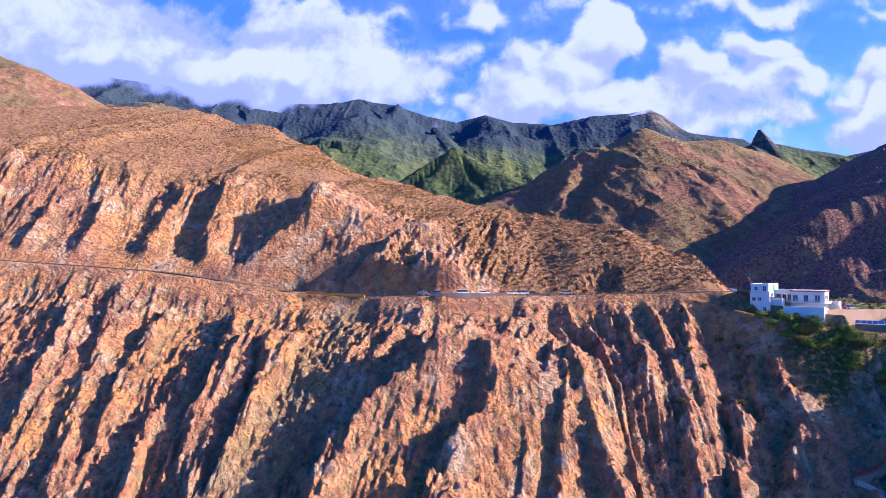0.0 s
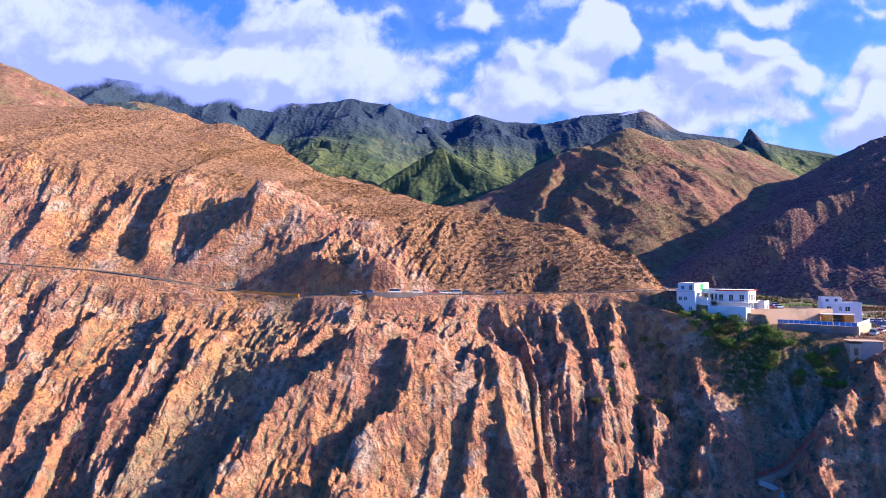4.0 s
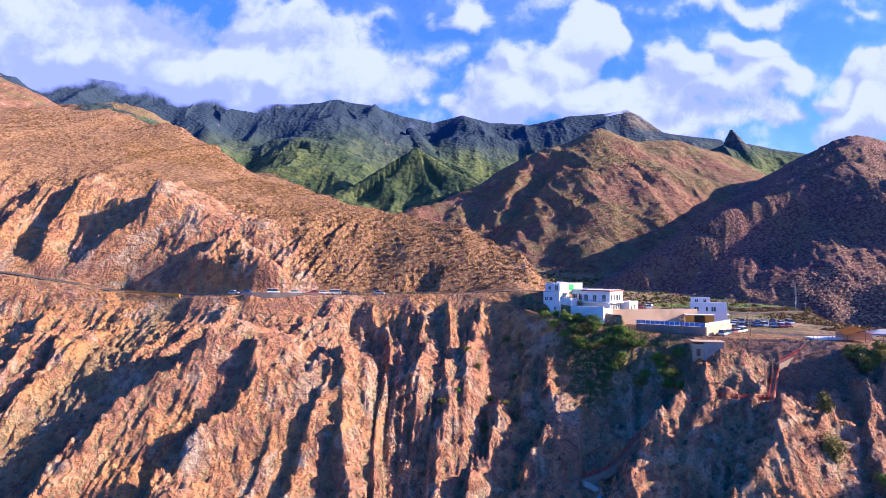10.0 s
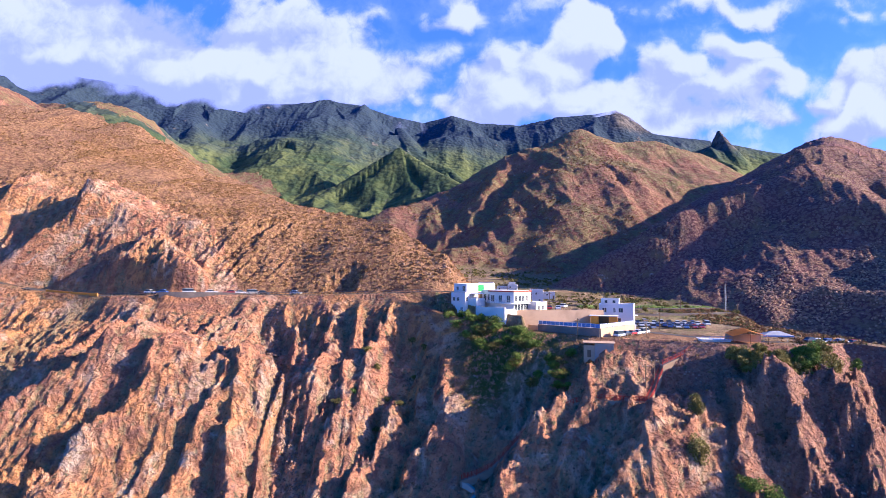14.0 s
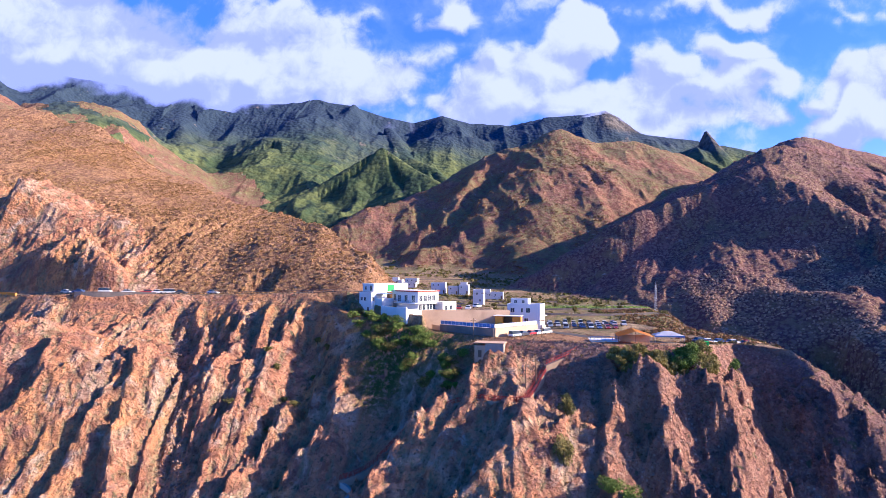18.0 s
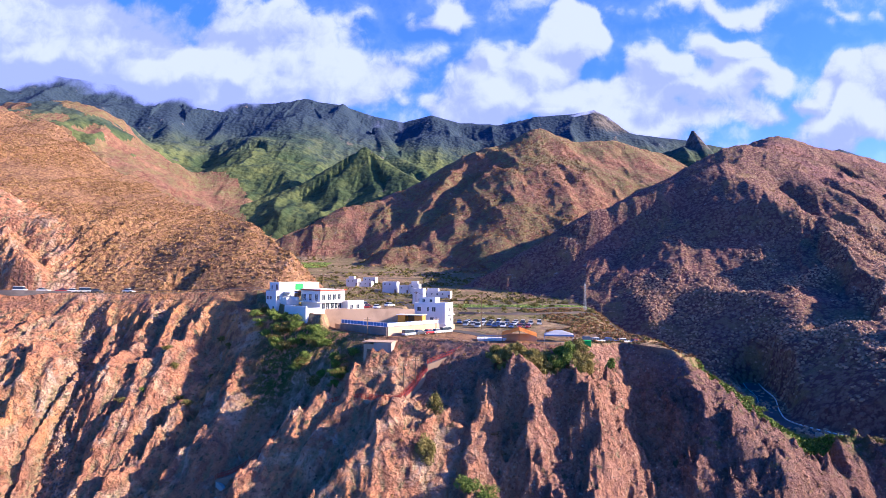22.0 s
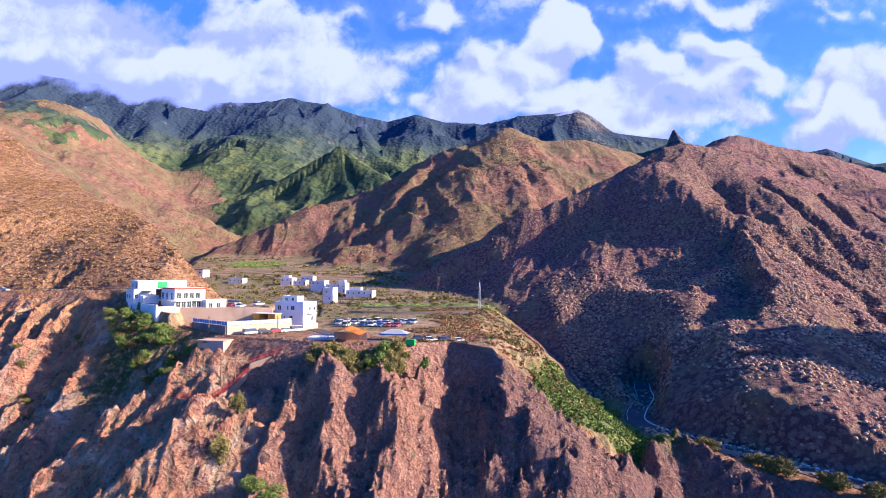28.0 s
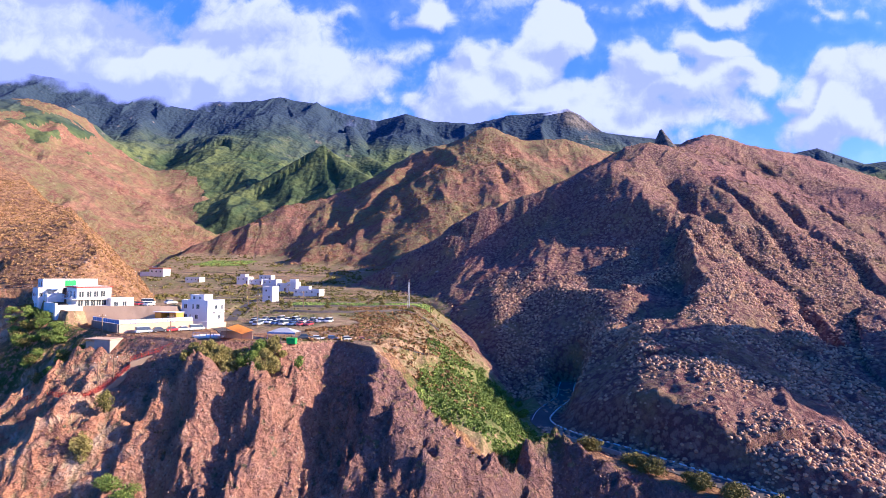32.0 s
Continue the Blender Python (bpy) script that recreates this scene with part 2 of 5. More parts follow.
def tent(x, y, crest, slope, round_off=0.0):
    """A ridge that falls from its crest line on both sides: height, and how much of its own relief it may bear."""
    best, away = np.full(x.shape, -1e9), np.zeros(x.shape)
    for (ax, ay, az), (bx, by, bz) in zip(crest[:-1], crest[1:]):
        dx, dy = bx - ax, by - ay
        t = np.clip(((x - ax) * dx + (y - ay) * dy) / (dx * dx + dy * dy), 0, 1)
        d = np.hypot(x - ax - t * dx, y - ay - t * dy)
        z = az + t * (bz - az) - slope * (np.sqrt(d * d + round_off * round_off) - round_off)
        near = z > best
        best, away = np.where(near, z, best), np.where(near, d, away)
    return best, away


# the sea cliff and the brown hill above it: lines of equal part, west to east
CX = [-420, -300, -200, -120, -88, -60, -27, 0, 40, 80, 105, 130, 150, 178, 200, 210, 223, 238, 249, 258, 267, 275, 286, 300, 313, 330, 370, 600]
LOW_Y = [195, 185, 180, 172, 167, 162, 160, 158, 155, 156, 147, 139, 126, 131, 130, 134, 126, 120, 118, 118, 121, 118, 114, 100, 90, 78, 64, 54]
LOW_Z = [25, 25, 25, 25, 25, 25, 25, 25, 25, 25, 25, 27, 27, 27, 26.5, 26, 25, 22, 18, 14, 12, 8, 5, 3, 3, 3, 3, 3]
MID_Y = [225, 215, 205, 197, 195, 193, 186, 176, 174, 181, 174, 163, 151, 143, 142, 149, 139, 130.5, 130, 132, 138, 134, 131, 115, 103, 90, 74, 64]
MID_Z = [54, 54, 52, 50, 50, 51, 50, 50, 52, 50, 47, 47, 48, 51, 49.5, 49, 48, 36, 29, 26, 26, 23, 20, 18, 17, 17, 17, 17]
TOP_Y = [252, 245, 238, 232, 229, 226, 218, 211, 214, 206, 187, 176.5, 168.5, 156, 154, 161, 150, 140, 136, 146, 151, 145, 143, 126, 112, 98, 82, 72]
TOP_Z = [99, 92, 85, 79.5, 75, 70.5, 69, 70.5, 70, 71, 64.5, 60.5, 59.5, 59.5, 59, 59, 57, 43.5, 36, 32, 36.5, 33, 31, 30.2, 29.7, 29.2, 28.8, 29]
BROW_Y = [310, 310, 300, 283, 268, 256, 248, 248, 250, 232, 214, 208, 199, 193, 192, 196, 191, 177, 171, 172, 175, 172, 170, 155, 141, 128, 110, 100]
BROW_Z = [155, 150, 142, 120, 116, 114, 103, 98, 92, 85, 74, 59, 59, 59, 58.5, 58, 54, 38, 31, 29, 30, 30, 31, 31, 31, 31, 31, 31]
BACK_Y = [450, 455, 455, 420, 400, 385, 362, 330, 300, 256, 233, 238, 229, 223, 222, 220, 219, 207, 201, 202, 205, 202, 200, 185, 171, 158, 140, 130]
BACK_Z = [214, 212, 208, 183, 166, 148, 135, 121, 111, 97, 84, 58, 55, 50, 48, 46, 40, 30, 26, 26, 26, 26, 27, 27, 27, 27, 27, 27]

# crest lines of the cliff ribs: height, fall of the west and of the east flank, plan of the crest from the top down
RIBS_WEST = [
    (3, 1.5, 0.55, [(-138.3, 216.7), (-135.4, 200.5), (-135.6, 192.8), (-134.0, 185.9), (-132.0, 178.6)]),
    (2.4, 1.5, 0.55, [(-124.3, 223.6), (-121.6, 206.7), (-118.9, 193.1), (-116.2, 180.7), (-111.9, 169.6), (-109.3, 161.4)]),
    (2.4, 1.6, 0.5, [(-104.8, 217.3), (-106.4, 206.4), (-106.3, 196.6), (-107.1, 189.0), (-105.9, 178.3)]),
    (3, 1.5, 0.5, [(-87.5, 194.0), (-88.1, 182.1), (-89.4, 173.1), (-90.8, 165.4), (-90.7, 158.7)]),
    (4.8, 1.7, 0.5, [(-77.2, 214.3), (-74.1, 199.2), (-74.8, 186.9), (-76.2, 177.1), (-73.8, 166.3), (-68.6, 158.5), (-67.0, 153.5)]),
    (4.8, 1.6, 0.55, [(-60.4, 203.9), (-59.2, 190.7), (-59.2, 181.6), (-60.6, 171.9), (-62.1, 163.3), (-64.8, 156.9), (-67.6, 153.2)]),
]
RIBS_CHUTE = [
    (11, 1.5, 0.55, [(2.0, 182.6), (-6.7, 175.9), (-14.4, 172.1), (-22.4, 166.1), (-28.5, 159.9), (-31.6, 154.4), (-33.9, 149.3), (-35.6, 146.0)]),
    (9.7, 1.5, 0.5, [(11.5, 178.6), (15.8, 169.7), (10.1, 162.6), (3.2, 157.3), (-1.3, 151.0), (-3.6, 145.7)]),
    (4.4, 1.5, 0.6, [(-0.7, 171.8), (-5.4, 165.4), (-9.5, 158.6), (-13.1, 152.4)]),
]
RIBS_NOSE = [
    (3.2, 1.5, 0.8, [(35.9, 183.4), (29.1, 170.5), (26.0, 163.9), (21.9, 157.8), (18.6, 151.0)]),
    (3.2, 1.5, 0.8, [(36.1, 172.1), (34.4, 166.1), (31.8, 159.8), (28.6, 151.4)]),
    (4, 1.4, 0.8, [(39.4, 179.2), (40.8, 167.7), (41.6, 161.8), (43.4, 156.3), (46.1, 149.4)]),
    (3.2, 1.4, 0.8, [(46.5, 173.5), (49.5, 167.1), (50.7, 160.9), (54.0, 153.1)]),
]
RIBS_HOUSE = [
    (3.4, 1.5, 0.6, [(61.9, 206.7), (63.2, 186.9), (61.6, 174.7), (60.7, 168.6)]),
    (3.4, 1.5, 0.6, [(71.8, 205.3), (71.2, 187.7), (70.4, 176.1), (69.7, 168.2), (67.7, 161.2)]),
    (2.7, 1.5, 0.6, [(84.0, 201.9), (79.9, 190.5), (77.2, 181.1), (75.0, 173.4)]),
    (2.7, 1.5, 0.6, [(97.0, 187.7), (94.5, 176.9), (92.8, 168.2), (85.9, 164.5)]),
    (6.1, 1.6, 0.55, [(100.7, 176.4), (100.0, 165.7), (96.6, 158.8), (91.6, 154.4), (89.1, 149.8), (87.9, 145.4)]),
    (4.1, 1.5, 0.6, [(85.6, 167.0), (82.3, 161.2), (77.7, 154.5), (75.9, 149.3)]),
    (3.4, 1.5, 0.6, [(69.9, 165.9), (68.5, 158.0), (67.3, 150.8)]),
]
RIBS_PATH = [
    (9.2, 1.4, 0.6, [(141.9, 155.8), (132.9, 153.8), (125.7, 150.2), (120.3, 145.7), (114.9, 139.4)]),
    (12, 1.4, 0.6, [(149.7, 140.3), (144.4, 134.3), (139.0, 131.5), (134.1, 130.9), (131.1, 129.8)]),
    (6.9, 1.4, 0.7, [(171.5, 140.3), (168.9, 137.9), (168.1, 134.6), (168.2, 130.6), (168.5, 127.4)]),
    (10, 1.3, 0.8, [(181.4, 142.4), (181.3, 138.3), (181.0, 135.5), (184.2, 132.2), (187.1, 128.0)]),
    (12, 1.3, 0.7, [(193.1, 141.3), (197.4, 137.7), (197.1, 134.8), (194.9, 132.3), (194.8, 126.4)]),
]
RIBS_PROMONTORY = [
    (5, 1.2, 0.9, [(199.8, 140.6), (203.4, 139.6), (206.8, 137.0), (211.2, 134.2), (212.9, 131.4)]),
    (4, 1.3, 0.8, [(205.0, 152.9), (203.9, 143.1), (205.9, 140.0), (208.0, 136.6), (207.6, 132.4)]),
    (4, 1.1, 0.8, [(223.3, 145.8), (222.2, 138.5), (220.9, 135.6), (219.8, 132.6), (219.0, 129.5)]),
    (3, 1.2, 0.8, [(229.5, 142.7), (228.9, 133.8), (226.9, 130.6), (224.1, 126.9)]),
    (3.5, 1.2, 0.8, [(237.6, 135.3), (235.0, 130.1), (233.2, 127.0), (234.6, 123.8)]),
    (4, 1.6, 1.2, [(264.7, 163.6), (259.2, 145.2), (256.1, 133.7), (254.9, 129.5)]),
]
RIBS_UPPER = [
    (4.8, 1.2, 0.5, [(-50.7, 265.6), (-61.0, 249.2), (-70.0, 246.7), (-78.0, 242.1), (-82.7, 238.8)]),
    (3.7, 1.2, 0.6, [(-103.5, 288.7), (-102.5, 267.8), (-103.6, 253.7), (-98.4, 243.9), (-100.8, 237.5)]),
    (2.6, 1, 0.6, [(-125.3, 280.4), (-127.8, 263.5), (-127.5, 249.2), (-126.1, 241.3)]),
    (2.6, 1, 0.6, [(-158.6, 271.4), (-155.8, 256.5), (-155.1, 245.9)]),
    (1.6, 1, 0.7, [(-181.4, 265.9), (-181.0, 254.9), (-181.9, 246.3)]),
]
CREASES = [((386, 386, 0), (390, 328, 0), (395, 267, 0), (387, 229, 0)), ((458, 410, 0), (444, 331, 0), (443, 280, 0), (430, 235, 0)), ((377, 272, 0), (369, 237, 0), (360, 205, 0)), ((414, 393, 0), (419, 342, 0), (414, 300, 0)),
           ((500, 560, 0), (500, 430, 0), (495, 330, 0), (480, 250, 0)), ((380, 360, 0), (372, 320, 0), (366, 285, 0))]
CREASE_C = [(205, 760, 0), (193, 743, 0), (150, 681, 0), (109, 596, 0)]
SCREE = [(40, 212, 0), (44, 195, 0), (47, 185, 0), (56, 166, 0), (62, 157, 0), (66, 135, 0)]

SCREE_WIDE = [(-33, 214, 0), (-38, 202, 0), (-43, 185, 0), (-48, 175, 0), (-52, 165, 0), (-55, 156, 0)]
UPPER_SPUR = [(-18, 238, 97), (-9, 230, 90), (1, 223, 83), (14, 216, 71)]
CARVES = [(-15, 229, 9, 5), (62, 222, 9, 4)]

HILL_B = [(-760, 800, 440), (-620, 770, 395), (-532, 730, 358), (-420, 770, 302), (-330, 800, 253), (-282, 800, 221), (-201, 800, 184), (-122, 800, 146), (-70, 800, 116)]
HILL_C = [(470, 860, 262), (406, 845, 274), (356, 840, 274), (323, 840, 278), (294, 840, 289), (233, 835, 265), (192, 825, 242), (109, 790, 204), (35, 750, 179), (-8, 715, 150), (-42, 680, 100)]
SPUR_C = [(294, 840, 289), (250, 720, 214), (232, 620, 156), (212, 545, 112), (195, 490, 84)]
SPUR_C2 = [(192, 825, 242), (150, 700, 172), (112, 600, 118), (98, 540, 84)]
HILL_D = [(205, 366, 76), (273, 400, 124), (343, 392, 149), (394, 450, 176), (444, 520, 192), (526, 640, 229), (651, 700, 224), (764, 700, 193), (950, 740, 200)]
SPUR_DU = [(352, 402, 151), (358, 300, 90), (343, 258, 74)]
BRANCH_D = [(352, 298, 93), (334, 282, 85), (317, 268, 77), (311, 258, 64)]
SPUR_D = [(343, 258, 74), (330, 225, 63), (318, 190, 52), (322, 150, 38)]
SPUR_D2 = [(394, 450, 176), (420, 360, 104), (435, 290, 68), (420, 220, 58)]
SPUR_D3 = [(526, 640, 229), (560, 480, 150), (580, 350, 100), (570, 230, 80)]
# unseen ridge east of the view, added to cast shade on the hill foot
SHADE_HEADLAND = [(494, 140, 112), (492, 160, 130), (492, 178, 138), (515, 205, 120)]
HORN = [(259, 147, 36.5), (264, 151, 38.2), (267, 153, 39.2), (272, 147, 36.5), (281, 138, 31)]
HILL_E = [(-190, 925, 180), (-87, 965, 226), (19, 1000, 300), (80, 950, 252), (135, 890, 214)]
HILL_F = [(-900, 1120, 420), (-773, 1090, 372), (-665, 1080, 388), (-601, 1080, 399), (-558, 1080, 403), (-503, 1075, 369), (-437, 1060, 329), (-372, 1030, 278), (-300, 970, 220), (-240, 900, 176)]
FAR = [(-1700, 1600, 830), (-1491, 1600, 783), (-1278, 1600, 718), (-1082, 1600, 667), (-920, 1600, 630), (-760, 1600, 606), (-599, 1600, 575), (-439, 1600, 556), (-312, 1600, 557), (-233, 1600, 566), (-137, 1600, 553), (-42, 1600, 521), (38, 1600, 505), (117, 1600, 525), (196, 1600, 503), (306, 1580, 492), (401, 1540, 504)]
FAR2 = [(389, 1510, 498), (493, 1510, 506), (545, 1510, 517), (578, 1510, 501), (606, 1510, 454), (656, 1510, 452), (789, 1510, 437)]
FAR3 = [(600, 1300, 345), (659, 1280, 357), (690, 1280, 369), (747, 1280, 371), (821, 1280, 356), (1000, 1290, 330)]
FAR4 = [(1000, 1700, 400), (1210, 1700, 432), (1318, 1700, 456), (1408, 1700, 426), (1457, 1700, 410), (1520, 1700, 419), (1736, 1700, 395), (2200, 1700, 380)]
RIDGE_G = [(-16, 1473, 456), (41, 1300, 347), (105, 1200, 302), (150, 1080, 240)]
RIDGE_G2 = [(-233, 1600, 565), (-200, 1420, 470), (-230, 1200, 340), (-200, 1050, 240)]
RIDGE_G3 = [(-599, 1600, 575), (-520, 1400, 460), (-430, 1220, 360), (-380, 1120, 290)]


ROAD = [(-420, 256, 99), (-300, 249, 92), (-200, 242, 85), (-120, 236, 79.5), (-88, 233, 75.5), (-60, 230, 71.2), (-27, 222, 69.3), (0, 215, 70.5), (40, 218, 70.2), (80, 210, 71.2), (98, 207, 72), (112, 212, 71), (122, 224, 66), (135, 228, 63)]
LOW_ROAD = [(289, 246, 33.4), (286, 236, 32.6), (283, 224, 32), (273, 203, 31.8), (269, 190, 31.6), (273, 176, 31.6), (287, 158, 31.4), (302, 139, 30.7), (315, 124.5, 30.1), (332, 111, 29.6), (372, 93, 29.2), (500, 85, 29)]
RAVINE = [(200, 352, 64), (226, 325, 60), (247, 294, 50), (262, 264, 37), (268, 240, 30), (264, 215, 28), (267, 192, 29), (268, 172, 29)]
BOWLS = [(340, 306, 27, 13), (322, 256, 24, 11)]
EDGE_ROAD = [(140, 230, 61.5), (152, 216, 59.6), (158, 202, 59.4), (168, 190, 59.4), (176, 176, 59.4), (190, 165, 59.3), (205, 166, 59.2), (216, 168, 58.6), (224, 169, 57.4), (232, 174, 54.6), (239, 186, 50.6), (246, 204, 45)]
UPPER_LANE = [(158.6, 222, 59.5), (154.5, 237, 60.4), (151.5, 252, 61.7), (143.5, 287, 62.8), (134.5, 326, 63.4), (127, 352, 65), (117, 385, 68)]


def curve(x, values):
    return np.interp(x, CX, values)


def edge_y(x):
    return curve(x, TOP_Y)


def lean(x):
    return np.interp(x, [-140, -100, -70, -30, 0, 25, 50, 75, 100, 140, 165, 185, 225, 270], [-0.15, -0.05, 0.0, 0.5, 0.7, 0.4, -0.1, 0.1, 0.4, 0.7, 0.3, -0.2, 0.2, -0.3])


def rib_field(x, y, lines):
    """Height of the highest of several ribs over the slope: each falls from its crest to both sides and fades past its ends."""
    top = np.full(x.shape, -9.0)
    for tall, west, east, crest in lines:
        xs, ys = [p[0] for p in crest[::-1]], [p[1] for p in crest[::-1]]
        ys = list(np.maximum.accumulate(ys))
        lean_of = (xs[-1] - xs[0]) / max(ys[-1] - ys[0], 1.0)
        off = (x - np.interp(y, ys, xs)) / math.sqrt(1 + min(abs(lean_of), 1.2) ** 2)
        h = tall - np.where(off > 0, east * off, -west * off) - 0.8 * np.maximum(y - ys[-1], 0) - 0.3 * np.maximum(ys[0] - y, 0)
        top = np.maximum(top, h)
    return top


def shelf(x, y):
    """The village terraces behind the cliff edge."""
    z = np.interp(y, [150, 215, 232, 245, 262, 300, 345, 400, 480, 600, 720, 860, 1000], [59, 59.3, 59.6, 62, 62.8, 62.8, 63.8, 68.5, 77, 90, 104, 124, 150])
    right = np.interp(y, [150, 165, 210, 250, 280, 310, 340, 420], [221, 225, 243, 241, 238, 236, 230, 260])
    left = np.interp(y, [185, 200, 225, 250, 300, 350, 400, 480, 600, 800], [112, 112, 120, 112, 84, 46, 20, -10, -50, -90])
    z = z - 0.72 * np.maximum(x - right, 0) - 1.1 * np.maximum(left - x, 0)
    plaza = ease(120, 122, x) * ease(154, 151, x) * ease(188.6, 189.6, y - 0.1 * (x - 123)) * ease(232, 219, y)
    yard = ease(97, 100, x) * ease(125, 122, x) * ease(185, 187.5, y + 0.72 * (x - 112)) * ease(214, 208, y)
    z = z + (66 - z) * plaza
    return z + (np.maximum(z, np.interp(x, [100, 104, 112, 120], [68.6, 68.3, 67.2, 65.2])) - z) * yard


def cut(x, y, z, line, half, soft):
    """Bench the ground along a road."""
    for (ax, ay, az), (bx, by, bz) in zip(line[:-1], line[1:]):
        dx, dy = bx - ax, by - ay
        t = np.clip(((x - ax) * dx + (y - ay) * dy) / (dx * dx + dy * dy), 0, 1)
        d = np.hypot(x - ax - t * dx, y - ay - t * dy)
        z = z + (az + t * (bz - az) - 0.12 - z) * ease(half + soft, half, d)
    return z


REGIONS = ("cliff", "brown_hill", "village_ground", "scrub_hill", "valley_hills", "far_mountains")


def land(x, y, detail=True):
    """Height of the ground, and which of the regions it belongs to."""
    wx = x + 4.0 * vnoise(x / 37, y / 37, 3) * ease(300, 240, x)
    ty = curve(wx, TOP_Y)
    ys = [curve(wx, LOW_Y) - 34, curve(wx, LOW_Y), curve(wx, MID_Y), ty, ty + 7, curve(wx, BROW_Y), curve(wx, BACK_Y)]
    tz = curve(wx, TOP_Z)
    zs = [curve(wx, LOW_Z) - 36, curve(wx, LOW_Z), curve(wx, MID_Z), tz, tz, curve(wx, BROW_Z), curve(wx, BACK_Z)]
    z = zs[0] + 0.9 * (y - ys[0])
    for k in range(6):
        t = (y - ys[k]) / (ys[k + 1] - ys[k])
        z = np.where(t > 0, zs[k] + np.clip(t, 0, 1) * (zs[k + 1] - zs[k]), z)
    z = z - 0.55 * np.maximum(y - ys[6], 0)
    d = ty - y
    s = x + lean(x) * d
    slow = d / 160.0
    wob = 5.0 * vnoise(x / 31, y / 31, 5) + 1.8 * fbm(x / 9, y / 9, 2, 6)
    vary = np.clip(0.75 + 1.1 * vnoise(x / 17, y / 13, 8), 0.05, 1.7)
    low = ease(0, 12, d)
    high = ease(-9, -22, d) * ease(60, 10, x) * ease(-110, -50, d)
    east = ease(140, 185, x)
    ribs = 1.6 * ridged((s + wob) / 33, slow, 1, 11) + (1 - 0.45 * east) * vary * (1.5 * ridged((s + wob) / 12.5, slow * 2.0, 2, 23) + 1.1 * ridged((s + 0.7 * wob) / 4.6, slow * 8, 2, 37)) - 2.5
    crag = 0.4 * ridged(s / 2.3, d / 9, 2, 51) + 0.62 * ridged(x / 2.7, (y + z) / 3.4, 2, 54) + 1.0 * fbm(x / 6.1, y / 6.1, 4, 55) + 0.8 * vnoise(x / 30, (z + 0.05 * x) / 2.6, 57)
    crag = crag + east * (1.2 * ridged(x / 8.5, (y + z) / 8.5, 3, 52) + 0.8 * ridged(x / 2.6, (y + z) / 2.6, 2, 53))
    ribs = ribs + ease(-2, 12, d) * np.maximum(rib_field(x + 0.22 * wob + 0.5 * crag, y, RIBS_WEST + RIBS_CHUTE + RIBS_NOSE + RIBS_HOUSE + RIBS_PATH + RIBS_PROMONTORY), -2.5)
    sink = -tent(x + wob, y, SCREE, 1.0)[0]
    ribs = ribs - 3.5 * ease(7, 1, sink)
    chute = ease(11, 5, -tent(x + 0.6 * wob, y, SCREE_WIDE, 1.0)[0])
    ribs = ribs + chute * (-3.0 - 0.8 * ribs)
    z = z + (low + 0.8 * high) * (0.9 * ribs + crag)
    z = z + ease(-8, -18, d) * (3.0 + np.maximum(rib_field(x + 0.22 * wob + 0.5 * crag, y, RIBS_UPPER), -3.0)) * ease(-75, -50, d)
    nose = ease(220, 232, x) * ease(275, 262, x)
    z = z + nose * ease(-14, -3, d) * ease(3, -1, d) * (1.2 * crag - 0.3 * np.clip(-d, 0, 9))
    up = ease(-8, -40, d) * ease(140, 90, x)
    z = z + up * (1.6 * ridged((x + 0.25 * d) / 30, d / 120, 2, 61) + 0.5 * fbm(x / 6, y / 6, 3, 65))
    upper = tent(x + 0.4 * wob, y, UPPER_SPUR, 1.05, 1.5)[0] + 0.8 * crag
    z = np.where(d < -6, smax(z, upper, 1.5), z)
    for cx, cy, r, deep in CARVES:
        z = z - deep * ease(r, 0.25 * r, np.hypot(x + wob - cx, 0.8 * (y - cy)) + 1.2 * crag) * ease(-7, -11, d)
    region = np.where(d > -3, 0, 1)
    region = np.where((region == 1) & (x + 0.4 * wob < np.interp(d, [-60, -35, -10], [-45, 5, 22])) & (d > -62 + 9 * vary), 0, region)
    back = shelf(x + 5 * fbm(x / 23, y / 23, 3, 66), y) + 0.25 * fbm(x / 9, y / 9, 2, 67)
    back = back - nose * 15 * ease(18, 0, y - ty)
    region = np.where((y > ty) & (back > z), 2, region)
    z = np.where(y > ty, smax(z, back, 2.0), z)
    # farther hills
    g = ridged(x / 190, y / 190, 4, 71, 0.45)
    g2 = ridged(x / 38, y / 60, 3, 77)

    def hills(group, soft, broad, fine):
        top, away = tent(x, y, *group[0])
        for c in group[1:]:
            t, a = tent(x, y, *c)
            away = np.where(t > top, a, away)
            top = smax(top, t, soft)
        w = ease(0, 70, away)
        return top + w * (broad * g + fine * g2) + 0.25 * fine * g2

    near = hills(((HILL_D, 0.62, 12.0), (SPUR_DU, 0.66, 7.0), (SPUR_D, 0.62, 30.0), (SPUR_D2, 0.6, 24.0), (SPUR_D3, 0.6, 24.0), (BRANCH_D, 0.95, 3.0), (SHADE_HEADLAND, 1.6)), 14.0, 3.5, 1.5)
    west = np.interp(y, [255, 300, 400], [343, 358, 352]) - x
    near = near - 0.42 * np.clip(west, 0, 42) * ease(268, 305, y) * ease(398, 372, y)
    near = near + 0.6 * ridged((x - 0.45 * y + 0.8 * wob) / 13, (y + 0.45 * x) / 60, 3, 88) + 0.45 * fbm(x / 3.3, y / 3.3, 2, 89)
    for cx, cy, r, deep in BOWLS:
        bu, bv = 0.45 * (x - cx) + 0.89 * (y - cy) + wob, 0.89 * (x - cx) - 0.45 * (y - cy) + 1.3 * wob
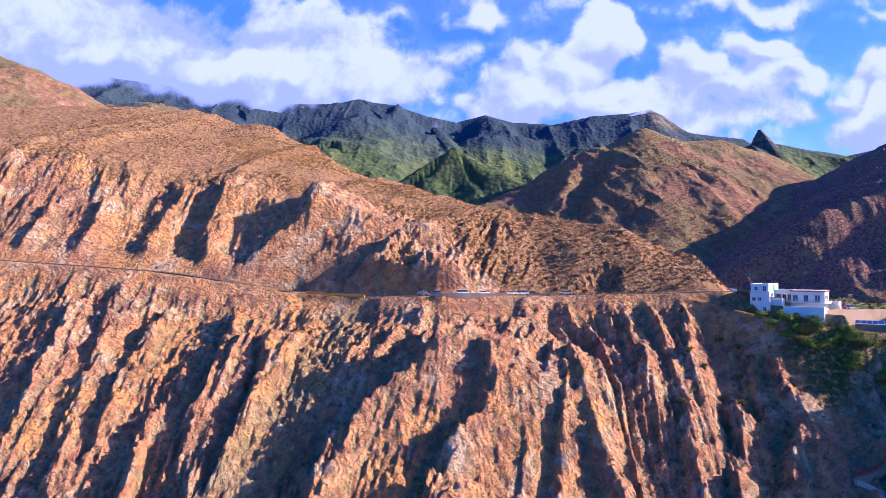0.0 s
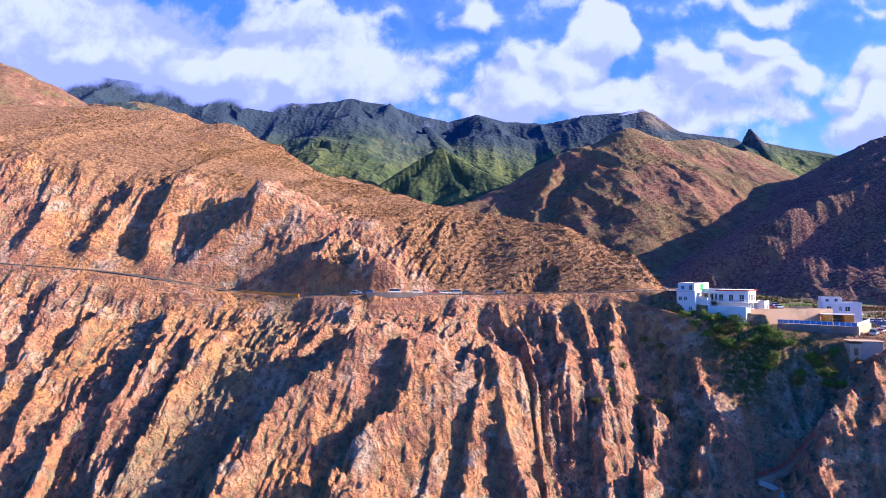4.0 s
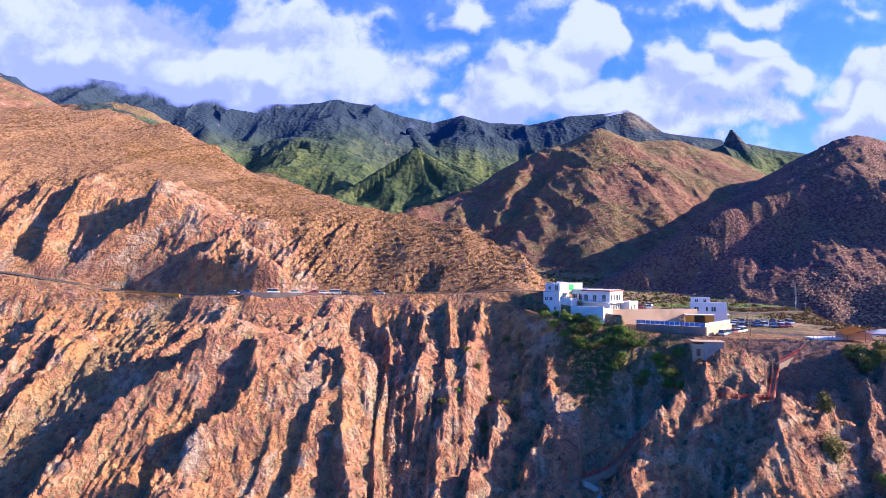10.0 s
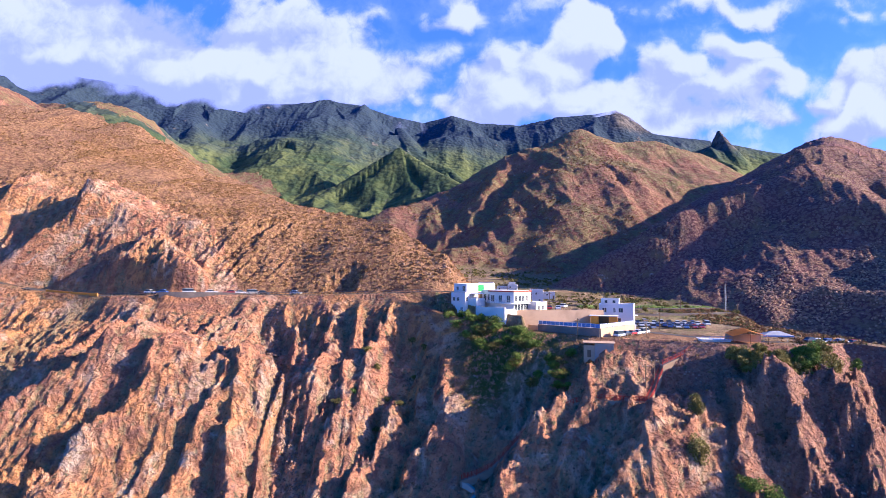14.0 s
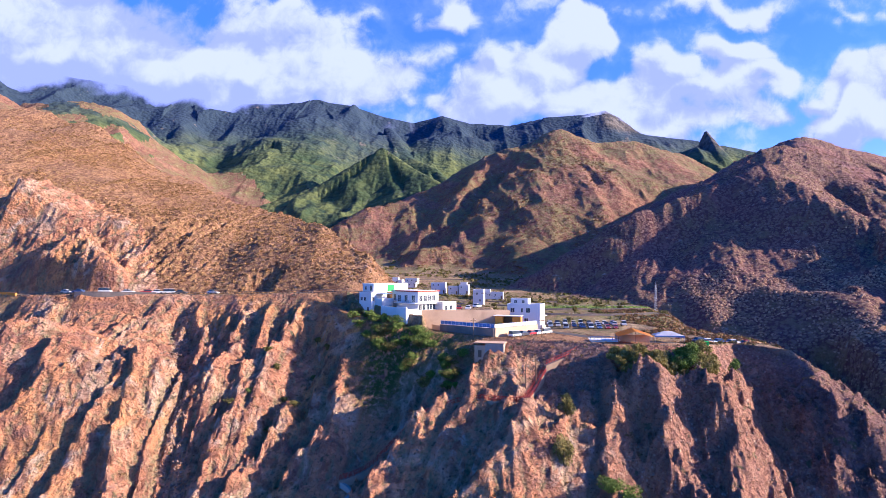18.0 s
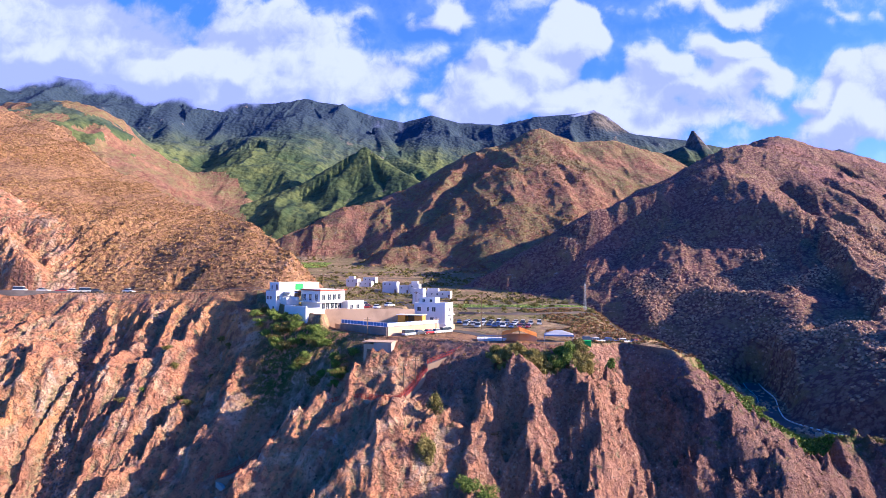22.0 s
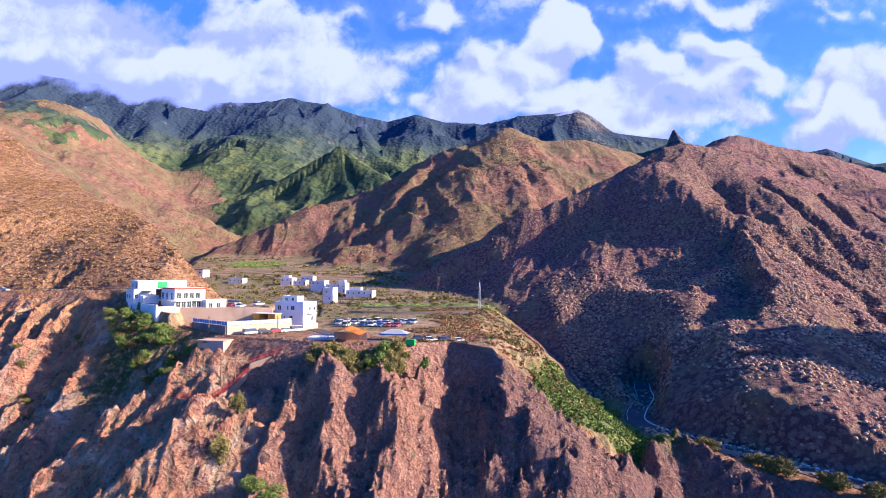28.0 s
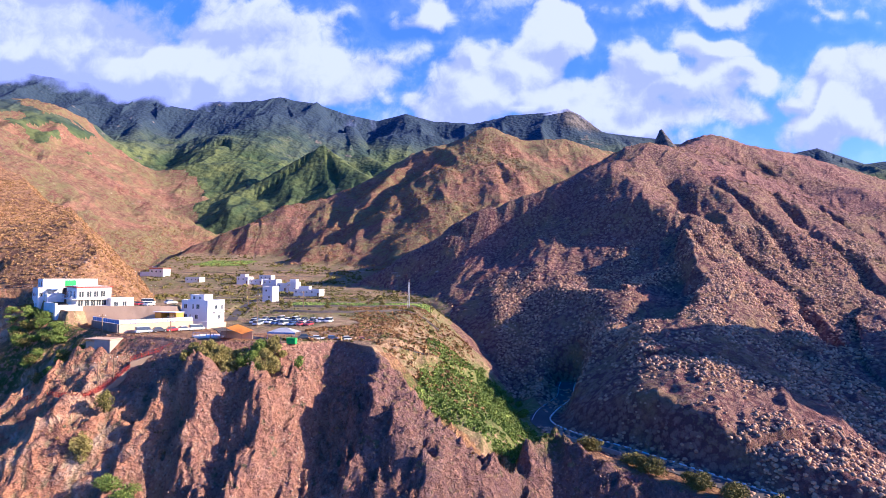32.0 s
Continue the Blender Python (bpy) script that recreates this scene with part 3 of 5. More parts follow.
        near = near - deep * ease(r, 0.66 * r, bv) * ease(-2.2 * r, 0.3 * r, bv) * ease(1.5 * r, 0.7 * r, np.abs(bu))
    for line in CREASES:
        away = -tent(x + 0.5 * wob, y, line, 1.0)[0]
        near = near - (4.2 + 2.5 * vnoise(x / 14, y / 14, 83)) * np.where(away < 30, ease(7, 0, away + 1.6 * fbm(x / 5, y / 5, 2, 84)), 0)
    mids = big = near
    levels = 1 if y.max() < 263 else 2 if y.max() < 481 else 3
    if levels > 1:
        mids = hills(((HILL_B, 0.62, 12.0), (HILL_C, 0.62, 12.0), (SPUR_C, 0.66, 12.0), (SPUR_C2, 0.6, 16.0)), 12.0, 5.0, 1.2)
    if levels > 2:
        big = hills(((FAR, 0.62), (HILL_F, 0.62, 16.0), (HILL_E, 0.85, 4.0), (FAR2, 0.9), (FAR3, 0.62), (FAR4, 0.6), (RIDGE_G, 0.8, 12.0), (RIDGE_G2, 0.62, 16.0), (RIDGE_G3, 0.62, 16.0)), 16.0, 15.0, 1.0)
    if levels > 1:
        spur_x = np.interp(y, [540, 600, 700, 825], [98, 112, 150, 192]) + 0.8 * wob
        mids = mids - 0.5 * np.clip(spur_x - x, 0, 30) * ease(520, 570, y) * ease(820, 780, y) + 1.3 * ridged((x + 0.3 * y + wob) / 24, (y - 0.3 * x) / 80, 3, 92)
        mids = mids - 13 * ease(30, 4, -tent(x + wob, y, CREASE_C, 1.0)[0])
    if levels > 2:
        fin = np.hypot(np.where(x < 707, 1.25, 0.6) * (x - 707), 0.35 * (y - 1280))
        tooth = np.minimum(400.0, 406 - 2.9 * fin)
        big = smax(big, tooth + 1.4 * fbm(x / 7, y / 7, 3, 86), 2.0)
    behind = ease(0, 30, y - ty)
    z = smax(z, tent(x + 0.3 * wob, y + 0.3 * wob, HORN, 1.7, 0.6)[0] + 0.7 * crag, 0.8)
    for k, (h, soft) in enumerate(zip((near, mids, big)[:levels], (3.0, 6.0, 10.0))):
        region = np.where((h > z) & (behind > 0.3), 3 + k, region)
        z = z + (smax(z, h, soft) - z) * behind
    if levels > 2:
        flank = tent(x, y, HILL_F, 0.62, 16.0)[0] + 25 * fbm(x / 60, y / 60, 3, 95)
        region = np.where((region == 5) & (flank > big - 30) & (y < 1120), 4, region)
    dip, off = tent(x, y, [(a, b, -c) for a, b, c in RAVINE], 0.72)
    vale = -dip + 2.0 * vnoise(x / 14, y / 14, 81)
    z = np.where((off < 60) & (y > ty + 12), smin(z, vale, 4.0), z)
    z = cut(x, y, z, ROAD, 3.4, 3.0)
    out = np.interp(x, [p[0] for p in ROAD], [p[1] for p in ROAD]) - 3.7 - y
    z = z - (2.4 * ease(-60, -53, x) * ease(-23, -29, x) + 2.6 * ease(-8, -3, x) * ease(31, 25, x)) * ease(0.0, 1.2, out) * ease(16, 6, out)
    z = cut(x, y, z, LOW_ROAD, 3.6, 7.0)
    z = cut(x, y, z, EDGE_ROAD, 2.6, 2.0)
    z = cut(x, y, z, UPPER_LANE, 2.2, 2.0)
    return z, region


def grid_mesh(name, co, quads, normals=None, layers=None):
    me = bpy.data.meshes.new(name)
    used, quads = np.unique(quads, return_inverse=True)
    quads = quads.reshape(-1, 4).astype(np.int32)
    me.vertices.add(len(used))
    me.vertices.foreach_set("co", co[used].astype(np.float32).ravel())
    me.loops.add(quads.size)
    me.loops.foreach_set("vertex_index", quads.ravel())
    me.polygons.add(len(quads))
    me.polygons.foreach_set("loop_start", np.arange(0, quads.size, 4, dtype=np.int32))
    me.update()
    me.shade_smooth()
    for key, values in (layers or {}).items():
        a = me.attributes.new(key, "FLOAT", "POINT")
        a.data.foreach_set("value", values[used].astype(np.float32))
    return me


def quads_of(n, m):
    idx = np.arange(n * m, dtype=np.int32).reshape(n, m)
    return np.stack([idx[:-1, :-1], idx[:-1, 1:], idx[1:, 1:], idx[1:, :-1]], -1).reshape(-1, 4)


US = np.concatenate([np.linspace(-1.5, -1.03, 24), np.linspace(-1, 1, 1300), np.linspace(1.03, 2.2, 50)])
YS = np.concatenate([np.arange(50, 108, 4.0), np.arange(108, 262, 0.42), np.geomspace(262, 2300, 380)])
gu, gy = np.meshgrid(US, YS)
gx = 120 + gu * (135 + 0.8 * gy)
bands = [land(gx[k], gy[k]) for k in (YS < 262, (YS >= 262) & (YS < 480), YS >= 480)]
gz, gregion = (np.concatenate([b[k] for b in bands]) for k in (0, 1))
slope_x = np.gradient(gz, axis=1) / np.gradient(gx, axis=1)
slope_y = np.gradient(gz, axis=0) / np.gradient(gy, axis=0)
steep = np.hypot(slope_x, slope_y)
gd = edge_y(gx) - gy
bend = (np.roll(gz, 4, 1) + np.roll(gz, -4, 1)) / 2 - gz
patchy = fbm(gx / 26, gy / 26, 3, 91)
layers = {
    "bare": np.where(gregion < 1, ease(0.8, 1.5, steep), ease(0.5, 0.9, steep)),
    "crag": np.maximum(ease(34, 20, np.hypot(gx - 711, 0.5 * (gy - 1280))), ease(500, 540, gx) * ease(640, 610, gx) * ease(430, 455, gz) * ease(1380, 1440, gy)),
    "gully": np.maximum(ease(0.0, 0.6, bend + 0.3 * patchy), ease(11, 6, -tent(gx + 3 * patchy, gy, SCREE_WIDE, 1.0)[0])) * (gregion == 0),
    "east": ease(150, 186, gx + 12 * patchy) * (gregion == 0),
    "grey": ease(204, 222, gx + 6 * patchy) * (gregion == 0),
    "grass": ease(0.9, 0.55, steep) * ease(26, 4, gd + 8 * patchy) * (gregion == 0),
    "lush": np.maximum(ease(100, 112, gx) * ease(150, 128, gx) * ease(24, 12, gd + 9 * patchy) * (gregion == 0),
                       ease(226, 238, gx + 6 * patchy) * ease(275, 264, gx) * ease(145, 152, gy) * ease(240, 222, gy + 14 * patchy) * ease(56, 50, gz)),
}
co = np.stack([gx, gy, gz], -1).reshape(-1, 3)
quads = quads_of(*gx.shape)
kinds = gregion[:-1, :-1].ravel()
layers = {k: v.ravel() for k, v in layers.items()}
LABELS = ("orange and ochre eroded sea cliff with ribs and gullies", "dry brown hillside covered in low scrub", "terraced village ground of soil and dry grass",
          "brown scrub hill partly in deep shade", "reddish brown valley hills with sparse scrub", "green forested mountains under low cloud")
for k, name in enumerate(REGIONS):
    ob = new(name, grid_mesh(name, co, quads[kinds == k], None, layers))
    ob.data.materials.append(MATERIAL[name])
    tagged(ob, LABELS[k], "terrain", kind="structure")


# ---------------------------------------------------------------- clouds
def cloud_sheet(name, y, x0, x1, z0, z1, step, puffs, lift, grain, veil=0.0, haze=0.0):
    """A bank of cloud far behind the land: soft puffs broken up by noise."""
    x, z = np.meshgrid(np.arange(x0, x1, step), np.arange(z0, z1, step))
    w = fbm(x / grain, z / grain * 1.3, 5, 121)
    wx, wz = x + 0.35 * grain * fbm(x / grain, z / grain, 3, 131), z + 0.3 * grain * fbm(x / grain, z / grain, 3, 141)

    def body(px, pz):
        most = np.zeros(px.shape)
        for cx, cz, rx, rz, k in puffs:
            most = np.maximum(most, 1.1 * k * (1.25 - np.hypot((px - cx) / rx, (pz - cz) / rz)))
        return most

    dens = body(wx, wz)
    # sunward sides brighter, west bank greyer: cloud light and shade put into the glow
    turned = 1.5 * (dens - body(wx + 0.2 * grain, wz + 0.22 * grain)) + 0.45 * w - 0.55 * ease(-100, -1000, x)
    dens = np.clip(dens + lift * w * ease(-0.25, 0.2, dens) + veil, 0, 1.4)
    me = grid_mesh(name, np.stack([x, y + 0 * x, z], -1).reshape(-1, 3), quads_of(*x.shape), None, {"cover": dens.ravel(), "sun_side": turned.ravel()})
    ob = new(name, me)
    n = Nodes(name)
    t = n.t
    glow, clear, blend = t.nodes.new("ShaderNodeEmission"), t.nodes.new("ShaderNodeBsdfTransparent"), t.nodes.new("ShaderNodeMixShader")
    detail = n.noise(3.2 / grain, 6.0, 0.62, 0.4)
    thick = n.ramp(n.math("ADD", n.attr("cover"), n.math("MULTIPLY", n.math("SUBTRACT", detail, 0.5), 0.75)), 0.16, 0.74)
    shade = n.ramp(n.math("ADD", n.attr("sun_side"), n.math("MULTIPLY", n.math("SUBTRACT", detail, 0.5), 2.0)), -0.7, 0.6)
    n.put(glow.inputs["Color"], n.mix(shade, (0.60, 0.63, 0.82), (1.0, 0.97, 0.96)))
    glow.inputs["Strength"].default_value = CLOUD_GLOW
    # haze is an even glowing veil painted over the clear sky
    n.put(blend.inputs[0], n.math("ADD", n.math("MULTIPLY", thick, 1 - haze), haze))
    t.links.new(clear.outputs[0], blend.inputs[1])
    t.links.new(glow.outputs[0], blend.inputs[2])
    t.links.new(blend.outputs[0], t.nodes["Material Output"].inputs[0])
    t.nodes.remove(n.b)
    me.materials.append(n.m)
    ob.visible_shadow = False
    tagged(ob, "white fair-weather cloud bank over the mountains", "cloud", kind="structure")
    return ob


CLOUD_GLOW = 0.315
WEST_PUFFS = [(-1652, 1049, 752, 273, 1.2), (-1104, 935, 683, 205, 1.2), (-556, 878, 455, 170, 1.1), (-1515, 1323, 683, 182, 1.2), (-1036, 1163, 387, 136, 0.9), (-693, 1049, 387, 136, 1), (-2473, 1049, 683, 364, 1.2), (-3272, 1003, 683, 364, 1.2), (-191, 900, 341, 141, 0.75), (-9, 958, 250, 102, 0.6), (150, 1151, 113, 77, 0.9), (-214, 1117, 136, 56, 0.45), (693, 1021, 155, 136, 1.25), (572, 930, 216, 150, 1.2), (344, 964, 164, 100, 1.2), (378, 832, 296, 150, 1.15), (686, 786, 285, 132, 1.15), (241, 775, 205, 95, 0.8)]
EAST_PUFFS = [(1029, 916, 170, 104, 1.2), (1291, 962, 125, 91, 1.2), (1154, 843, 319, 132, 1.2), (1371, 862, 141, 86, 1), (1040, 718, 273, 91, 0.95), (1451, 764, 205, 54, 0.6), (1633, 843, 164, 91, 1.1), (1805, 900, 170, 113, 1.2), (1770, 702, 239, 118, 1.1), (2044, 866, 250, 182, 1.2), (2432, 843, 387, 250, 1.1), (2889, 843, 455, 273, 1), (1268, 1181, 387, 54, 0.44), (1793, 1172, 273, 31, 0.33), (1713, 1099, 136, 50, 0.28), (2204, 1140, 273, 68, 0.39)]
LOW_PUFFS = [(-1280, 690, 480, 165, 1.3), (-904, 632, 300, 90, 1.3), (-604, 594, 240, 80, 1.3), (-400, 566, 180, 52, 1.1), (490, 509, 87, 17, 0.5)]
cloud_sheet("cloud_bank", 2330, -2900, 3100, 250, 1500, 10, WEST_PUFFS + EAST_PUFFS, 0.5, 230, 0.1, 0.27)
cloud_sheet("low_cloud", 1490, -1900, 620, 430, 900, 9, LOW_PUFFS, 0.5, 150)


# ---------------------------------------------------------------- helpers for things
def part(name, bm, material, parent=None, label=""):
    """Link a bmesh as one mesh object under a thing or a part."""
    me = bpy.data.meshes.new(name)
    bm.to_mesh(me)
    bm.free()
    me.materials.append(material)
    ob = new(name, me)
    if parent is not None:
        ob.parent = parent
    if label:
        ob["label"] = label
    return ob


def thing(name, at, yaw, label, category, group=""):
    ob = new(name)
    ob.empty_display_size = 0.5
    ob.matrix_basis = pose(*at, 0, 0, yaw)
    return tagged(ob, label, category, group)


def box(x0, y0, z0, x1, y1, z1, bevel=0.0, bm=None):
    bm = bm or bmesh.new()
    vs = [bm.verts.new(p) for p in ((x0, y0, z0), (x1, y0, z0), (x1, y1, z0), (x0, y1, z0), (x0, y0, z1), (x1, y0, z1), (x1, y1, z1), (x0, y1, z1))]
    fs = [bm.faces.new([vs[i] for i in f]) for f in ((3, 2, 1, 0), (4, 5, 6, 7), (0, 1, 5, 4), (1, 2, 6, 5), (2, 3, 7, 6), (3, 0, 4, 7))]
    if bevel:
        bmesh.ops.bevel(bm, geom=list({e for f in fs for e in f.edges}), offset=bevel, segments=1, affect="EDGES")
    return bm


def beam(a, b, r, bm=None, sides=6, r2=None):
    """A round bar from a to b."""
    bm = bm or bmesh.new()
    a, b = Vector(a), Vector(b)
    q = (b - a).to_track_quat("Z", "Y")
    rings = []
    for p, rr in ((a, r), (b, r2 if r2 is not None else r)):
        rings.append([bm.verts.new(p + q @ Vector((rr * math.cos(k * math.tau / sides), rr * math.sin(k * math.tau / sides), 0))) for k in range(sides)])
    for k in range(sides):
        j = (k + 1) % sides
        bm.faces.new((rings[0][k], rings[0][j], rings[1][j], rings[1][k]))
    bm.faces.new(rings[0][::-1])
    bm.faces.new(rings[1])
    return bm


def prism(points, z0, z1, bm=None):
    """An upright block over a polygon."""
    bm = bm or bmesh.new()
    lo = [bm.verts.new((x, y, z0)) for x, y in points]
    hi = [bm.verts.new((x, y, z1)) for x, y in points]
    n = len(points)
    for k in range(n):
        j = (k + 1) % n
        bm.faces.new((lo[k], lo[j], hi[j], hi[k]))
    bm.faces.new(lo[::-1])
    bm.faces.new(hi)
    bmesh.ops.recalc_face_normals(bm, faces=bm.faces)
    return bm


def height(x, y):
    return float(land(np.array([float(x)]), np.array([float(y)]))[0][0])


def heights(xs, ys):
    return land(np.asarray(xs, float), np.asarray(ys, float))[0]


def worn(name, colour, dirt, scale=1.5, amount=0.5, rough=0.85, bump=0.03):
    """Paint, plaster or stone with stains at two scales and fine grain."""
    n = Nodes(name)
    c = n.mix(n.math("MULTIPLY", n.ramp(n.noise(scale * 0.25, 4.0, 0.6, 0.5), 0.42, 0.72), amount), colour, dirt)
    c = n.mix(n.math("MULTIPLY", n.ramp(n.noise(scale * 3, 5.0, 0.6), 0.55, 0.8), amount * 0.6), c, dirt)
    n.b.inputs["Roughness"].default_value = rough
    return n.done(c, n.noise(scale * 8, 4.0, 0.6), bump)


def varied(name, a, b, rough=0.9):
    """A colour that differs from piece to piece."""
    n = Nodes(name)
    info = n.t.nodes.new("ShaderNodeObjectInfo")
    n.b.inputs["Roughness"].default_value = rough
    return n.done(n.mix(n.math("ADD", n.math("MULTIPLY", info.outputs["Random"], 0.7), n.math("MULTIPLY", n.noise(3.0), 0.3)), a, b))


white = worn("white_plaster", (0.72, 0.72, 0.72), (0.55, 0.51, 0.47), 0.8, 0.35)
pale_blue = worn("pale_plaster", (0.66, 0.69, 0.75), (0.52, 0.52, 0.55), 0.8, 0.35)
red_tile = worn("red_tile", (0.48, 0.085, 0.045), (0.30, 0.07, 0.04), 2.0, 0.5)
tan_wall = worn("tan_render", (0.56, 0.40, 0.26), (0.36, 0.25, 0.16), 0.7, 0.6)
stone = worn("dark_masonry", (0.20, 0.17, 0.15), (0.33, 0.27, 0.21), 1.2, 0.6, 0.9, 0.08)
concrete = worn("concrete", (0.42, 0.38, 0.33), (0.25, 0.21, 0.18), 0.8, 0.6)
blue_paint = worn("blue_paint", (0.13, 0.24, 0.52), (0.30, 0.38, 0.55), 1.5, 0.4, 0.6)
orange_paint = worn("orange_paint", (0.66, 0.29, 0.035), (0.45, 0.18, 0.04), 1.0, 0.5, 0.7)
red_paint = worn("red_paint", (0.46, 0.075, 0.045), (0.28, 0.10, 0.07), 1.5, 0.5, 0.6)
green_paint = worn("green_paint", (0.05, 0.42, 0.08), (0.04, 0.22, 0.06), 1.5, 0.4, 0.6)
metal = worn("galvanised_steel", (0.42, 0.43, 0.45), (0.26, 0.25, 0.25), 2.0, 0.4, 0.5)
old_steel = worn("weathered_steel", (0.20, 0.17, 0.15), (0.14, 0.10, 0.08), 2.0, 0.5, 0.7)
path_stone = worn("path_concrete", (0.33, 0.24, 0.17), (0.22, 0.15, 0.10), 0.8, 0.6)
timber = worn("pole_timber", (0.20, 0.14, 0.09), (0.12, 0.085, 0.06), 2.0, 0.5)
asphalt = worn("asphalt", (0.075, 0.07, 0.07), (0.13, 0.115, 0.10), 0.4, 0.6, 0.9, 0.02)
kerb_white = worn("white_kerb_paint", (0.78, 0.76, 0.73), (0.5, 0.45, 0.4), 1.5, 0.5)
bark = worn("bark", (0.13, 0.09, 0.06), (0.07, 0.05, 0.035), 4.0, 0.6)
rubber = plain("rubber", (0.02, 0.02, 0.022), 0.7)
glass = plain("window_glass", (0.035, 0.05, 0.075), 0.08)
glass.node_tree.nodes["Principled BSDF"].inputs["Specular IOR Level"].default_value = 0.6
lamp_glass = plain("lamp_glass", (0.7, 0.7, 0.7), 0.15)


def leaf_material(name, a, b):
    n = Nodes(name)
    g = n.t.nodes.new("ShaderNodeNewGeometry")
    n.b.inputs["Roughness"].default_value = 0.7
    return n.done(n.mix(n.ramp(n.math("ADD", n.math("MULTIPLY", g.outputs["Random Per Island"], 0.7), n.math("MULTIPLY", n.noise(0.4, 3.0), 0.5)), 0.2, 1.0), a, b))


olive_leaf = leaf_material("olive_leaf", (0.075, 0.078, 0.018), (0.24, 0.205, 0.055))
tamarisk_leaf = leaf_material("tamarisk_leaf", (0.15, 0.135, 0.035), (0.37, 0.315, 0.085))
green_leaf = leaf_material("green_leaf", (0.065, 0.11, 0.018), (0.24, 0.31, 0.05))
dry_leaf = leaf_material("dry_leaf", (0.17, 0.095, 0.04), (0.36, 0.22, 0.09))
brown_leaf = leaf_material("brown_leaf", (0.23, 0.135, 0.055), (0.42, 0.26, 0.105))
grey_leaf = leaf_material("grey_leaf", (0.28, 0.175, 0.115), (0.47, 0.31, 0.19))
stone_grain = leaf_material("loose_stone", (0.17, 0.105, 0.075), (0.32, 0.225, 0.165))


# ---------------------------------------------------------------- roads
def smooth_line(line, step):
    """Points along a rounded polyline."""
    p = np.array(line, float)
    out = []
    for k in range(len(p) - 1):
        a, b, c, d = p[max(k - 1, 0)], p[k], p[k + 1], p[min(k + 2, len(p) - 1)]
        n = max(2, int(np.linalg.norm(c - b) / step))
        for t in np.linspace(0, 1, n, endpoint=False):
            out.append(0.5 * (2 * b + (c - a) * t + (2 * a - 5 * b + 4 * c - d) * t * t + (3 * b - a - 3 * c + d) * t ** 3))
    out.append(p[-1])
    return np.array(out)


def along(line, shift):
    """The line moved sideways, to its right by shift."""
    d = np.gradient(line, axis=0)
    side = np.stack([d[:, 1], -d[:, 0], 0 * d[:, 0]], -1)
    return line + shift * side / np.linalg.norm(side[:, :2], axis=1)[:, None]


def ribbon(line, left, right, thick, lift=0.0):
    bm = bmesh.new()
    a, b = along(line, -left), along(line, right)
    rows = []
    for p, q in zip(a, b):
        rows.append([bm.verts.new((*p[:2], p[2] + lift)), bm.verts.new((*q[:2], q[2] + lift)), bm.verts.new((*q[:2], q[2] + lift - thick)), bm.verts.new((*p[:2], p[2] + lift - thick))])
    for r, s in zip(rows[:-1], rows[1:]):
        for k in range(4):
            bm.faces.new((r[k], s[k], s[(k + 1) % 4], r[(k + 1) % 4]))
    bm.faces.new(rows[0])
    bm.faces.new(rows[-1][::-1])
    bmesh.ops.recalc_face_normals(bm, faces=bm.faces)
    return bm


def road_of(name, line, half, label):
    ob = part(name, ribbon(smooth_line(line, 3.0), half, half, 0.5), asphalt)
    return tagged(ob, label, "road", kind="structure")


coast_road = road_of("road", ROAD, 2.9, "narrow asphalt coast road cut into the cliff")
low_road = road_of("road_lower", LOW_ROAD, 3.1, "asphalt road winding round the foot of the hill")
edge_road = road_of("road_edge", EDGE_ROAD, 2.3, "asphalt village road along the cliff edge")
lane = road_of("road_lane", UPPER_LANE, 1.9, "steep grey lane climbing to the upper houses")

# white kerb blocks along the outer side of the lower road
outer = along(smooth_line(LOW_ROAD, 1.0), -3.3)
kerb_line = outer[np.concatenate([[0], np.cumsum(np.hypot(*np.diff(outer[:, :2], axis=0).T))]).searchsorted(np.arange(6, 190, 1.75))[:-1].clip(0, len(outer) - 2)]
parapet = tagged(new("road_parapet"), "low parapet of white painted kerb blocks", "parapet")
block_mesh = None
for k, p in enumerate(kerb_line):
    q = outer[min(len(outer) - 1, int(np.argmin(np.hypot(outer[:, 0] - p[0], outer[:, 1] - p[1]))) + 1)]
    if block_mesh is None:
        ob = part("kerb_block", box(-0.45, -0.13, -0.25, 0.45, 0.13, 0.42, 0.03), kerb_white, parapet)
        block_mesh = ob.data
    else:
        ob = new("kerb_block", block_mesh)
        ob.parent = parapet
    ob.matrix_basis = pose(p[0], p[1], p[2], 0, 0, math.degrees(math.atan2(q[1] - p[1], q[0] - p[0])))
base = part("kerb_base", ribbon(along(smooth_line(LOW_ROAD, 2.0), -3.3), 0.22, 0.22, 0.7, 0.15), concrete, parapet)
inner = smooth_line(LOW_ROAD[0:5], 1.5)
part("lane_line", ribbon(along(inner, 2.6), 0.07, 0.07, 0.03, 0.03), kerb_white, parapet, "white edge line on the asphalt")
wall_back = part("roadside_wall", ribbon(along(smooth_line(LOW_ROAD[5:7], 2.0), 3.6), 0.2, 0.2, 1.6, 1.0), concrete)
tagged(wall_back, "low grey concrete wall beside the lower road", "wall")

# orange stretch of retaining wall, stone bay wall and guard rail of the coast road
road_line = smooth_line(ROAD, 2.0)


def stretch(x0, x1):
    return road_line[(road_line[:, 0] >= x0) & (road_line[:, 0] <= x1)]


